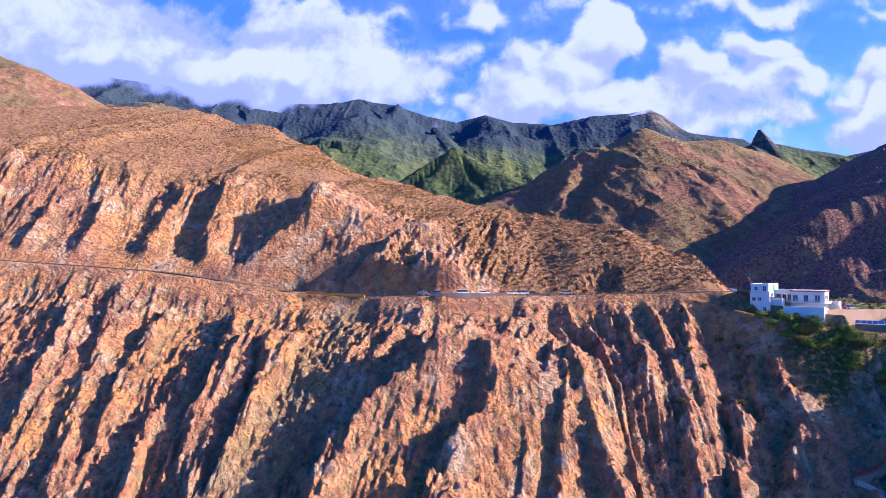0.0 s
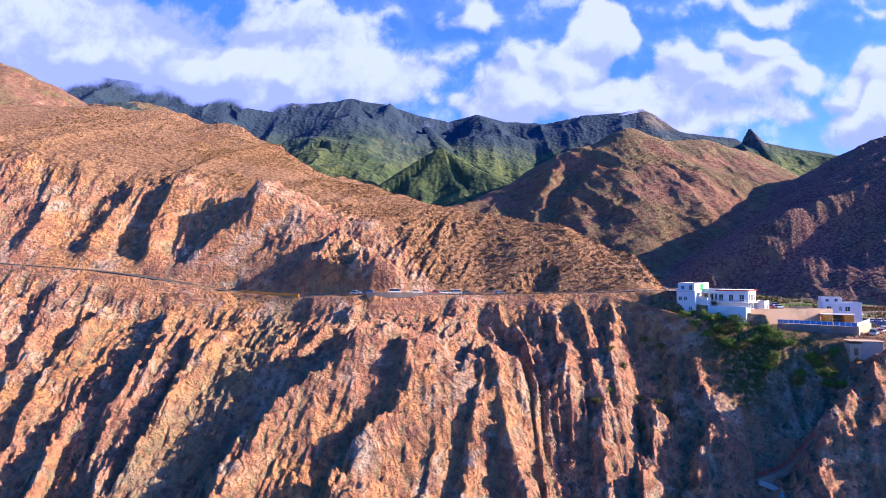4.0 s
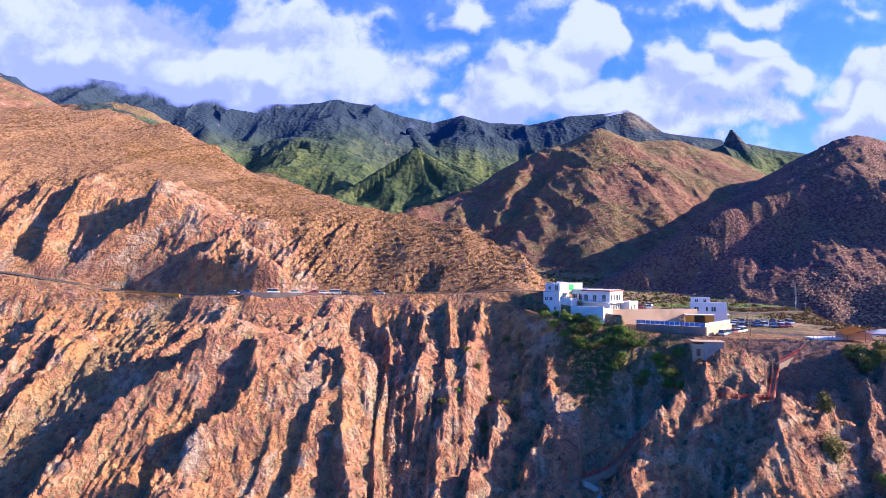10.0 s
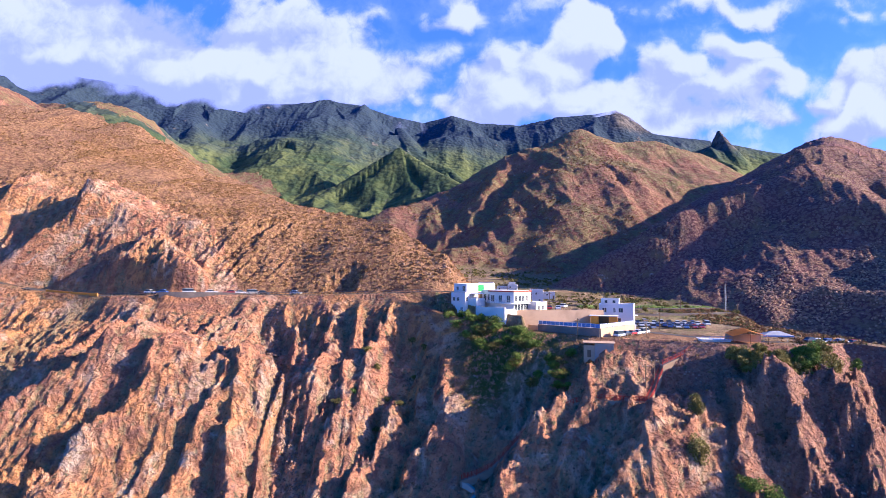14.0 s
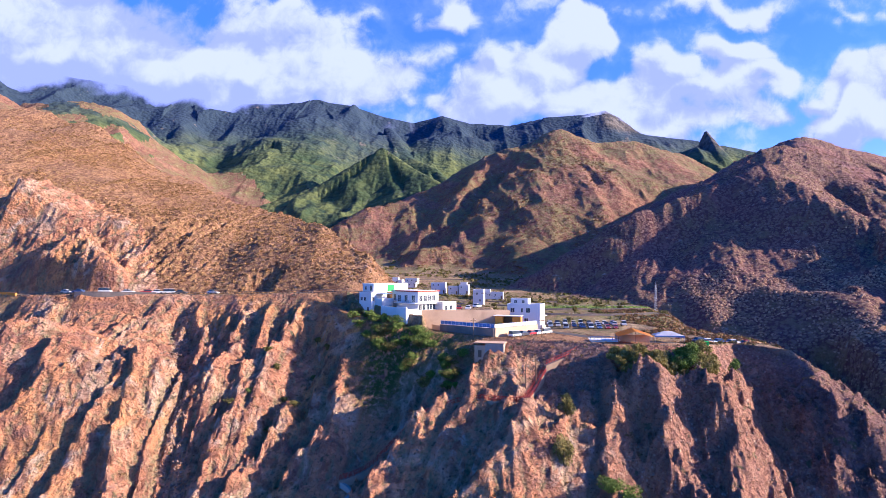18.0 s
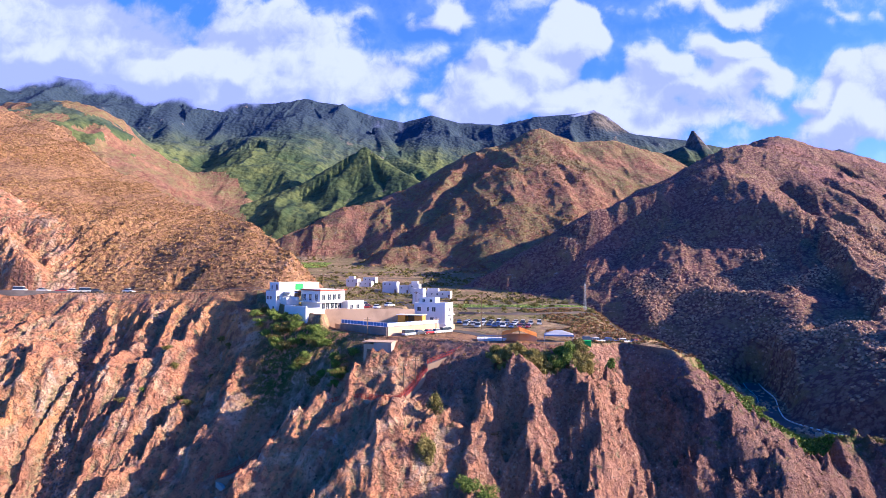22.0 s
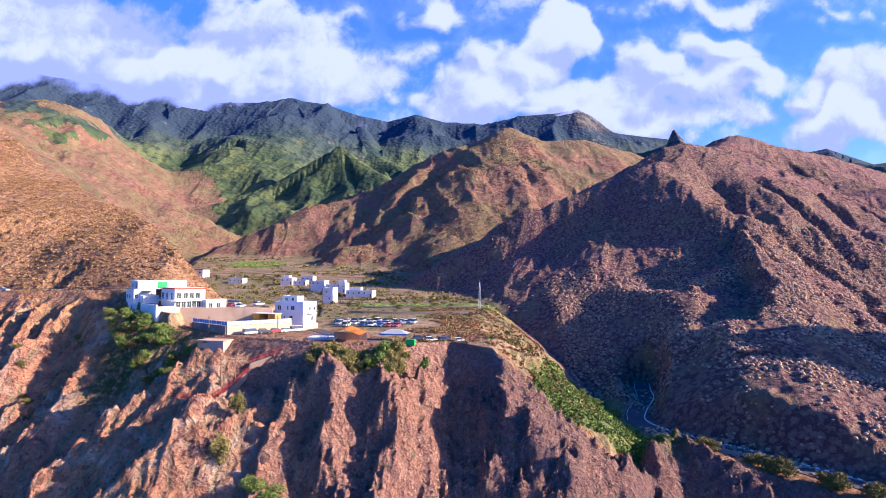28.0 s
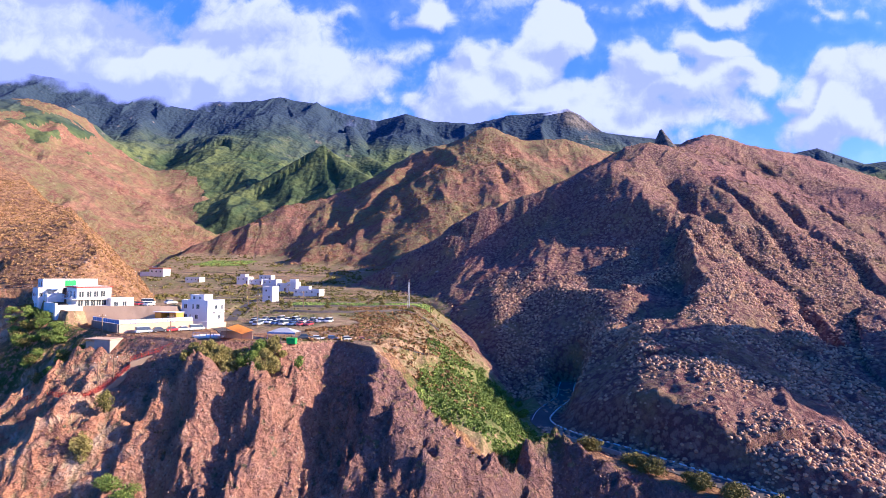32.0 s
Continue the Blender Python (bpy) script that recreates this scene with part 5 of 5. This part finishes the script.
def grounded(line):
    """Lay a line of the path on the ground."""
    p = smooth_line(line, 2.0)
    z = heights(p[:, 0], p[:, 1])
    z = np.convolve(np.pad(z, 2, mode="edge"), np.ones(5) / 5, "valid")
    return [(a[0], a[1], 0.75 * b + 0.25 * a[2]) for a, b in zip(p, z)]


PATH_LOW, PATH, STAIR, TOP_PATH = grounded(PATH[:4]), grounded(PATH[3:]), grounded(STAIR), grounded(TOP_PATH)
foot = tagged(new("footpath"), "narrow concrete footpath with stairs climbing the cliff", "footpath")
part("paving", ribbon(smooth_line(PATH_LOW, 0.8), 0.42, 0.42, 1.4, 0.3), concrete, foot, "pale winding paved stretch")
part("paving", ribbon(smooth_line(PATH, 1.2), 0.6, 0.6, 2.0, 0.3), path_stone, foot)
part("paving", ribbon(smooth_line(TOP_PATH, 1.2), 0.6, 0.6, 2.0, 0.25), path_stone, foot)
stair = smooth_line(STAIR, 0.42)
for p, q in zip(stair[:-1], stair[1:]):
    a = math.degrees(math.atan2(q[1] - p[1], q[0] - p[0]))
    ob = part("step", box(-0.24, -0.65, -1.8, 0.24, 0.65, 0.0), path_stone, foot)
    ob.matrix_basis = pose(p[0], p[1], p[2] + 0.55, 0, 0, a)


def railing(line, shift, label):
    r = tagged(new("path_railing"), label, "railing")
    s = along(smooth_line(line, 1.6), shift) + np.array([0, 0, 0.45])
    for p, q in zip(s[:-1], s[1:]):
        for zz in (0.5, 1.05):
            part("rail", beam((p[0], p[1], p[2] + zz), (q[0], q[1], q[2] + zz), 0.055, None, 5), red_paint, r)
        part("panel", beam((p[0], p[1], p[2] + 0.22), (q[0], q[1], q[2] + 0.22), 0.05, None, 4), red_paint, r)
    for p in s:
        part("post", box(p[0] - 0.05, p[1] - 0.05, p[2] - 0.1, p[0] + 0.05, p[1] + 0.05, p[2] + 1.1), red_paint, r)


railing(PATH, 0.5, "rust red railing on the seaward side of the path")
railing(PATH, -0.5, "rust red railing on the inner side of the path")
railing(STAIR, 0.55, "rust red railing of the cliff stairs")
railing(STAIR, -0.55, "rust red railing of the cliff stairs")
railing(TOP_PATH, 0.5, "rust red railing at the head of the path")


# ---------------------------------------------------------------- poles
def lamp_pole(x, y, tall, label="weathered wooden utility pole", category="utility pole"):
    z = height(x, y)
    p = thing("utility_pole", (x, y, z), 20, label, category, "utility poles")
    part("shaft", beam((0, 0, -0.6), (0, 0, tall), 0.16, None, 8, 0.1), timber, p)
    part("crossarm", box(-0.9, -0.06, tall - 0.7, 0.9, 0.06, tall - 0.55), timber, p)
    for dx in (-0.75, 0.0, 0.75):
        part("insulator", beam((dx, 0, tall - 0.55), (dx, 0, tall - 0.3), 0.06), kerb_white, p)
    return Vector((x, y, z + tall - 0.3))


mast = thing("lattice_mast", (222.8, 254, height(222.8, 254)), 15, "slender grey lattice mast on the terrace edge", "mast")
for x, y in ((-0.45, -0.45), (0.45, -0.45), (0.45, 0.45), (-0.45, 0.45)):
    part("leg", beam((x, y, -0.5), (x * 0.45, y * 0.45, 11.6), 0.06), metal, mast)
for k in range(11):
    w, w2 = 0.45 * (1 - 0.05 * k), 0.45 * (1 - 0.05 * (k + 1))
    for s in (-1, 1):
        part("brace", beam((-w * s, -w, k * 1.05), (w2 * s, -w2, k * 1.05 + 1.05), 0.03, None, 4), metal, mast)
        part("brace", beam((w, -w * s, k * 1.05), (w2, w2 * s, k * 1.05 + 1.05), 0.03, None, 4), metal, mast)
part("antenna", beam((0, 0, 11.4), (0, 0, 13.0), 0.05), metal, mast)
tops = [lamp_pole(*p) for p in ((232, 262, 6.5), (205, 258, 7), (178, 252, 7.5), (163, 238, 8), (149, 268, 8), (128, 224, 8), (112, 242, 7.5), (150, 330, 7.5))]
for place in ((152.3, 150.6, 6.0), (155.2, 152.4, 7.0), (140, 172.2, 5.0), (175, 202, 6.0), (160, 172, 5.5)):
    lamp_pole(*place)
for a, b in zip(tops[:6], tops[1:7]):
    bm = bmesh.new()
    pts = [a.lerp(b, t) - Vector((0, 0, 4 * 1.1 * t * (1 - t))) for t in np.linspace(0, 1, 9)]
    for p, q in zip(pts[:-1], pts[1:]):
        beam(p, q, 0.025, bm, 4)
    tagged(part("power_line", bm, rubber), "thin sagging power line between poles", "cable")


# ---------------------------------------------------------------- plants and loose stone
def mesh_of(name, verts, faces, material):
    me = bpy.data.meshes.new(name)
    n = faces.shape[1]
    me.vertices.add(len(verts))
    me.vertices.foreach_set("co", verts.astype(np.float32).ravel())
    me.loops.add(faces.size)
    me.loops.foreach_set("vertex_index", faces.astype(np.int32).ravel())
    me.polygons.add(len(faces))
    me.polygons.foreach_set("loop_start", np.arange(0, faces.size, n, dtype=np.int32))
    me.update()
    me.materials.append(material)
    return me


def leaves(rng, count, lobes, size, droop=0.0):
    """Small leaf sprays scattered over lobes (x, y, z, rx, ry, rz)."""
    lob = np.array(lobes)
    which = rng.integers(0, len(lob), count)
    d = rng.normal(size=(count, 3))
    d /= np.linalg.norm(d, axis=1)[:, None]
    c = lob[which, :3] + d * lob[which, 3:] * rng.uniform(0.55, 1.08, (count, 1))
    a = rng.normal(size=(count, 3)) * (1 - 0.6 * droop) - np.array([0, 0, 1.3 * droop])
    a /= np.linalg.norm(a, axis=1)[:, None]
    b = np.cross(a, rng.normal(size=(count, 3)))
    b /= np.linalg.norm(b, axis=1)[:, None]
    s = size * rng.uniform(0.6, 1.4, (count, 1))
    v = np.stack([c - a * s, c + b * s * (0.45 - 0.22 * droop), c + a * s, c - b * s * (0.45 - 0.22 * droop)], 1).reshape(-1, 3)
    return v, np.arange(count * 4).reshape(-1, 4)


rng = np.random.default_rng(11)


def tree(x, y, tall, wide, material, label, name="tree", count=1500, leaf=0.22, z=None):
    z = height(x, y) if z is None else z
    t = thing(name, (x, y, z - 0.3), rng.uniform(0, 360), label, name)
    bm = beam((0, 0, -0.5), (0.1, 0.05, tall * 0.45), 0.06 * tall, None, 8, 0.035 * tall)
    tips = []
    for k in range(5):
        ang = k * 1.26 + rng.uniform(-0.3, 0.3)
        tip = (wide * 0.6 * math.cos(ang), wide * 0.6 * math.sin(ang), tall * rng.uniform(0.35, 0.8))
        beam((0.1, 0.05, tall * rng.uniform(0.2, 0.42)), tip, 0.03 * tall, bm, 6, 0.008 * tall)
        tips.append(tip)
    part("trunk", bm, bark, t)
    lobes = [(p[0], p[1], p[2], wide * rng.uniform(0.35, 0.55), wide * rng.uniform(0.35, 0.55), tall * rng.uniform(0.16, 0.28)) for p in tips]
    lobes += [(rng.uniform(-0.3, 0.3) * wide, rng.uniform(-0.3, 0.3) * wide, tall * rng.uniform(0.12, 0.9), wide * 0.45, wide * 0.45, tall * 0.2) for _ in range(7)]
    v, f = leaves(rng, count, lobes, leaf)
    ob = new("crown", mesh_of("crown", v, f, material))
    ob.parent = t
    return t


def tamarisk(x, y, tall, wide, material, hang):
    """A ragged feathery tree whose boughs hang over the edge towards the sea."""
    z = height(x, y)
    t = thing("tree", (x, y, z - 0.3), 0, "olive green tamarisk tree hanging over the cliff edge", "tree")
    bm = beam((0, 0, -1.0), (0.1, -0.2, tall * 0.4), 0.22, None, 8, 0.14)
    lobes = []
    for k in range(24):
        ang, r = rng.uniform(0, math.tau), wide * math.sqrt(rng.random())
        tip = (r * math.cos(ang), r * math.sin(ang), tall * (1.0 - 0.45 * (r / wide) ** 2) * rng.uniform(0.5, 1.0))
        if k % 3 == 0:
            tip = (tip[0], -abs(tip[1]) - wide * rng.uniform(0.3, 0.8), tall * rng.uniform(0.1, 0.5) - hang * rng.random())
        beam((0.1, -0.2, tall * rng.uniform(0.15, 0.4)), tip, 0.1, bm, 5, 0.03)
        lobes.append((*tip, wide * rng.uniform(0.25, 0.5), wide * rng.uniform(0.25, 0.5), tall * rng.uniform(0.10, 0.24)))
    part("trunk", bm, bark, t)
    v, f = leaves(rng, 8000, lobes, 0.26, 0.45)
    ob = new("crown", mesh_of("crown", v, f, material))
    ob.parent = t


for x, y, h, w, hang in ((176.5, 151.5, 4.4, 3.0, 2), (180, 150.5, 5.2, 3.2, 4), (184, 150, 5.8, 3.6, 4), (188.5, 149.6, 5.8, 3.6, 5), (192.5, 149.4, 6.4, 3.4, 4), (196.5, 149.4, 6.6, 3.0, 2), (182, 147.4, 3.6, 2.6, 4), (187, 146.8, 3.6, 2.6, 5)):
    tamarisk(x, y, h, w, green_leaf if x == 192.5 else tamarisk_leaf, hang)
tree(158.8, 134.5, 7.5, 2.4, tamarisk_leaf, "tall olive green shrub on the path spur", "shrub", 2200, 0.24)
tree(160.5, 140, 5.0, 2.2, olive_leaf, "olive green shrub on the cliff", "shrub", 1300, 0.24)
tree(203.5, 147.2, 3.6, 1.4, green_leaf, "green creeper hanging down the cliff", "shrub", 900, 0.22)
tree(131.5, 168.5, 4.0, 2.0, green_leaf, "bright green fig shrub below the terrace", "shrub", 1200, 0.28)
for k, (x, y) in enumerate(((168, 130), (172, 129), (176, 128.5), (180, 128.5), (164, 129))):
    tree(x, y, 4.0, 3.2, green_leaf, "dense bright green shrub at the foot of the gully", "shrub", 2400, 0.2)
for k in range(46):
    x = 101 + 36 * rng.random()
    y = np.interp(x, [103, 120, 140], [191, 178, 165]) - rng.uniform(-2.5, 7.5)
    tree(x, y, rng.uniform(2.0, 3.4), rng.uniform(1.7, 2.9), green_leaf if rng.random() < 0.7 else olive_leaf, "green shrub on the slope below the white house", "shrub", 1100, 0.19)
for x, y in ((80.4, 179.5), (90.6, 190), (74.7, 173.5), (84, 176), (77, 182), (92, 180), (70, 170), (88, 172), (95, 186), (82, 168)):
    tree(x, y, rng.uniform(1.4, 2.4), rng.uniform(1.2, 2.0), olive_leaf if rng.random() < 0.6 else green_leaf, "olive shrub clinging to the cliff", "shrub", 800, 0.17)
for k in range(26):
    t = rng.random()
    x, y = 276 + 40 * t + rng.uniform(-1, 1), 164 - 46 * t + rng.uniform(-7, -4.6)
    tree(x, y, rng.uniform(2.6, 4.4), rng.uniform(1.8, 3.0), olive_leaf, "yellow green roadside shrub", "shrub", 1700, 0.2)
for k in range(16):
    x, y = rng.uniform(242, 266), rng.uniform(168, 236)
    tree(x, y, rng.uniform(1.6, 3.0), rng.uniform(1.4, 2.4), green_leaf, "green shrub on the ravine side", "shrub", 900, 0.2)
for k in range(22):
    x, y = rng.uniform(150, 240), rng.uniform(226, 300)
    tree(x, y, rng.uniform(1.4, 2.8), rng.uniform(1.2, 2.2), olive_leaf, "olive shrub on the village terraces", "shrub", 700, 0.2)

ICO = np.array([(0, 0, 1), *((0.894 * math.cos(k * 1.2566), 0.894 * math.sin(k * 1.2566), 0.447) for k in range(5)), *((0.894 * math.cos(k * 1.2566 + 0.628), 0.894 * math.sin(k * 1.2566 + 0.628), -0.447) for k in range(5)), (0, 0, -1)])
ICO_F = np.array([(0, 1 + k, 1 + (k + 1) % 5) for k in range(5)] + [(1 + k, 6 + k, 1 + (k + 1) % 5) for k in range(5)] + [(1 + (k + 1) % 5, 6 + k, 6 + (k + 1) % 5) for k in range(5)] + [(6 + k, 11, 6 + (k + 1) % 5) for k in range(5)])


def scatter(name, x, y, r0, r1, squash, material, label, category, rough=0.28, sink=0.25):
    """Many small rounded clumps on the ground, as one object."""
    n = len(x)
    z = heights(x, y)
    r = rng.uniform(r0, r1, n) ** 1.0
    v = ICO[None] * (1 + rng.uniform(-rough, rough, (n, 12, 1)))
    a = rng.uniform(0, math.tau, n)
    c, s = np.cos(a)[:, None], np.sin(a)[:, None]
    vx, vy = v[..., 0] * c - v[..., 1] * s, v[..., 0] * s + v[..., 1] * c
    v = np.stack([vx * r[:, None] + x[:, None], vy * r[:, None] + y[:, None], v[..., 2] * (r * squash)[:, None] + (z + r * squash * (1 - 2 * sink) * 0.6)[:, None]], -1).reshape(-1, 3)
    f = (ICO_F[None] + 12 * np.arange(n)[:, None, None]).reshape(-1, 3)
    ob = new(name, mesh_of(name, v, f, material))
    return tagged(ob, label, category, kind="stuff")


def tufts(name, x, y, r0, r1, squash, material, label, category="scrub", blades=13):
    """Many loose bushes of leaf sprays on the ground, as one object."""
    n = len(x)
    z = heights(x, y)
    r = rng.uniform(r0, r1, n) * rng.uniform(0.6, 1.0, n)
    d = rng.normal(size=(n, blades, 3))
    d /= np.linalg.norm(d, axis=2)[..., None]
    d[..., 2] = np.abs(d[..., 2]) * squash
    c = np.stack([x, y, z], -1)[:, None] + d * (r[:, None] * rng.uniform(0.45, 1.0, (n, blades)))[..., None]
    a = d + 0.7 * rng.normal(size=d.shape)
    b = np.cross(a, rng.normal(size=d.shape))
    a /= np.linalg.norm(a, axis=2)[..., None]
    b /= np.linalg.norm(b, axis=2)[..., None]
    s = 0.55 * r[:, None, None] * rng.uniform(0.6, 1.2, (n, blades, 1))
    v = np.stack([c - a * s, c + b * s * 0.6, c + a * s, c - b * s * 0.6], 2).reshape(-1, 3)
    return tagged(new(name, mesh_of(name, v, np.arange(len(v)).reshape(-1, 4), material)), label, category, kind="stuff")


def spread(n, x0, x1, y0, y1, want, clump=40.0, least=-0.2):
    """Random places where the ground is of the wanted region, in patches."""
    x, y = rng.uniform(x0, x1, n), rng.uniform(y0, y1, n)
    z, region = land(x, y)
    ok = (region == want) & (fbm(x / clump, y / clump, 3, 201) > least + rng.uniform(-0.5, 0.5, n))
    return x[ok], y[ok]


x, y = spread(26000, -160, 122, 214, 400, 1, 30.0, -0.5)
keep = (x > np.interp(y, [214, 300, 400], [0, -90, -160]))
tufts("hill_scrub", x[keep], y[keep], 0.4, 1.1, 0.6, brown_leaf, "low brown scrub bushes on the dry hillside", "scrub")
x, y = spread(7000, -260, 0, 240, 440, 1, 30.0, 0.0)
tufts("hill_scrub", x, y, 0.5, 1.2, 0.7, dry_leaf, "low dry bushes on the upper hillside", "scrub")
x, y = spread(36000, 262, 470, 110, 330, 3, 16.0, -0.1)
scatter("euphorbia_scrub", x, y, 0.28, 0.7, 0.75, grey_leaf, "rounded pale euphorbia bushes on the dark hill", "scrub")
x, y = spread(9000, 210, 560, 300, 560, 3, 30.0, 0.0)
tufts("hill_scrub", x, y, 0.5, 1.1, 0.7, grey_leaf, "sparse scrub bushes on the dark hill", "scrub")
x, y = spread(5000, -80, 220, 300, 640, 2, 30.0, 0.05)
tufts("valley_scrub", x, y, 0.7, 2.2, 0.8, olive_leaf, "olive bushes scattered over the valley floor", "scrub")
x, y = spread(9000, -160, 330, 470, 800, 4, 40.0, -0.1)
tufts("valley_scrub", x, y, 0.7, 2.0, 0.7, dry_leaf, "dry bushes scattered over the valley hills", "scrub", 9)
x, y = spread(7000, -190, 290, 116, 262, 0, 18.0, 0.1)
tufts("cliff_scrub", x, y, 0.25, 0.75, 0.7, dry_leaf, "small dry tufts on the cliff ledges", "scrub")
x, y = spread(9000, -190, 290, 116, 262, 0, 14.0, 0.15)
scatter("loose_rock", x, y, 0.1, 0.34, 0.8, stone_grain, "loose stones lying on the cliff", "rock", 0.3, 0.4)
x, y = spread(7000, 150, 285, 112, 162, 0, 10.0, -0.2)
scatter("loose_rock", x, y, 0.08, 0.28, 0.8, stone_grain, "pale stones bedded in the dark gravel cliff", "rock", 0.3, 0.4)
t = rng.random(1500)
x = np.interp(t, [0, 0.3, 0.55, 0.8, 1], [41, 46, 55, 62, 66]) + rng.normal(0, 1.7, 1500)
y = np.interp(t, [0, 0.3, 0.55, 0.8, 1], [209, 187, 168, 156, 140]) + rng.normal(0, 1.0, 1500)
scatter("scree", x, y, 0.12, 0.46, 0.8, stone_grain, "pale boulders filling the scree gully", "rock", 0.3, 0.35)
x, y = rng.normal(100, 9, 120), rng.normal(226, 7, 120)
scatter("boulders", x, y, 0.2, 0.6, 0.8, stone_grain, "boulders on the nose of the brown hill", "rock", 0.35, 0.35)
x, y = spread(3200, 100, 245, 232, 430, 2, 20.0, 0.0)
tufts("terrace_scrub", x, y, 0.4, 1.1, 0.8, olive_leaf, "olive scrub on the village terraces", "scrub")
x, y = spread(3600, 196, 250, 158, 262, 2, 9.0, -0.35)
keep = np.hypot(x - 190, y - 214) > 18
tufts("slope_scrub", x[keep], y[keep], 0.35, 1.15, 0.75, dry_leaf, "brown scrub on the slope beside the parking place", "scrub")
x, y = spread(1100, 196, 250, 158, 262, 2, 9.0, 0.1)
keep = np.hypot(x - 190, y - 214) > 18
tufts("slope_scrub", x[keep], y[keep], 0.4, 1.0, 0.8, olive_leaf, "olive scrub on the slope beside the parking place", "scrub")
x, y = rng.uniform(232, 272, 9000), rng.uniform(150, 232, 9000)
z = heights(x, y)
keep = (z < 52 + 3 * fbm(x / 9, y / 9, 2, 203)) & (y > edge_y(x) + 5) & (x < np.interp(y, [150, 190, 232], [268, 264, 262])) & (fbm(x / 12, y / 12, 3, 202) > -0.7)
tufts("ravine_greens", x[keep], y[keep], 0.35, 1.0, 0.9, green_leaf, "green undergrowth and reeds on the ravine side", "scrub")


# ---------------------------------------------------------------- terraces of the valley
terrace = tagged(new("terrace_walls"), "low dry stone walls holding the valley terraces", "wall")
for x0, x1, y, dz in ((168, 236, 244, 1.2), (172, 236, 262, 1.0), (156, 228, 286, 0.9), (112, 200, 322, 0.7), (84, 140, 402, 0.6), (40, 90, 440, 0.6), (96, 150, 452, 0.6), (20, 80, 476, 0.6), (60, 150, 500, 0.6)):
    xs = np.linspace(x0, x1, 12)
    ys = y + 3 * np.sin(xs / 17.0)
    zs = heights(xs, ys)
    part("dry_wall", ribbon(np.stack([xs, ys, zs], -1), 0.25, 0.25, 1.6, dz * 0.7), stone, terrace)


def field(x0, x1, y0, y1, label):
    xs, ys = np.meshgrid(np.arange(x0, x1, 0.8), np.arange(y0, y1, 1.6))
    x, y = (xs + rng.uniform(-0.2, 0.2, xs.shape)).ravel(), (ys + rng.uniform(-0.3, 0.3, xs.shape)).ravel()
    scatter("field_crop", x, y, 0.4, 0.75, 0.8, green_leaf, label, "crop")


field(165, 232, 268, 284, "rows of green crops on a village terrace")
field(0, 46, 540, 590, "bright green terraced field in the valley")

sea = tagged(part("sea", box(-4000, -4500, -13, 4000, 75, -11), plain("sea_water", (0.02, 0.06, 0.09), 0.12)), "calm blue sea below the cliff", "water", kind="structure")
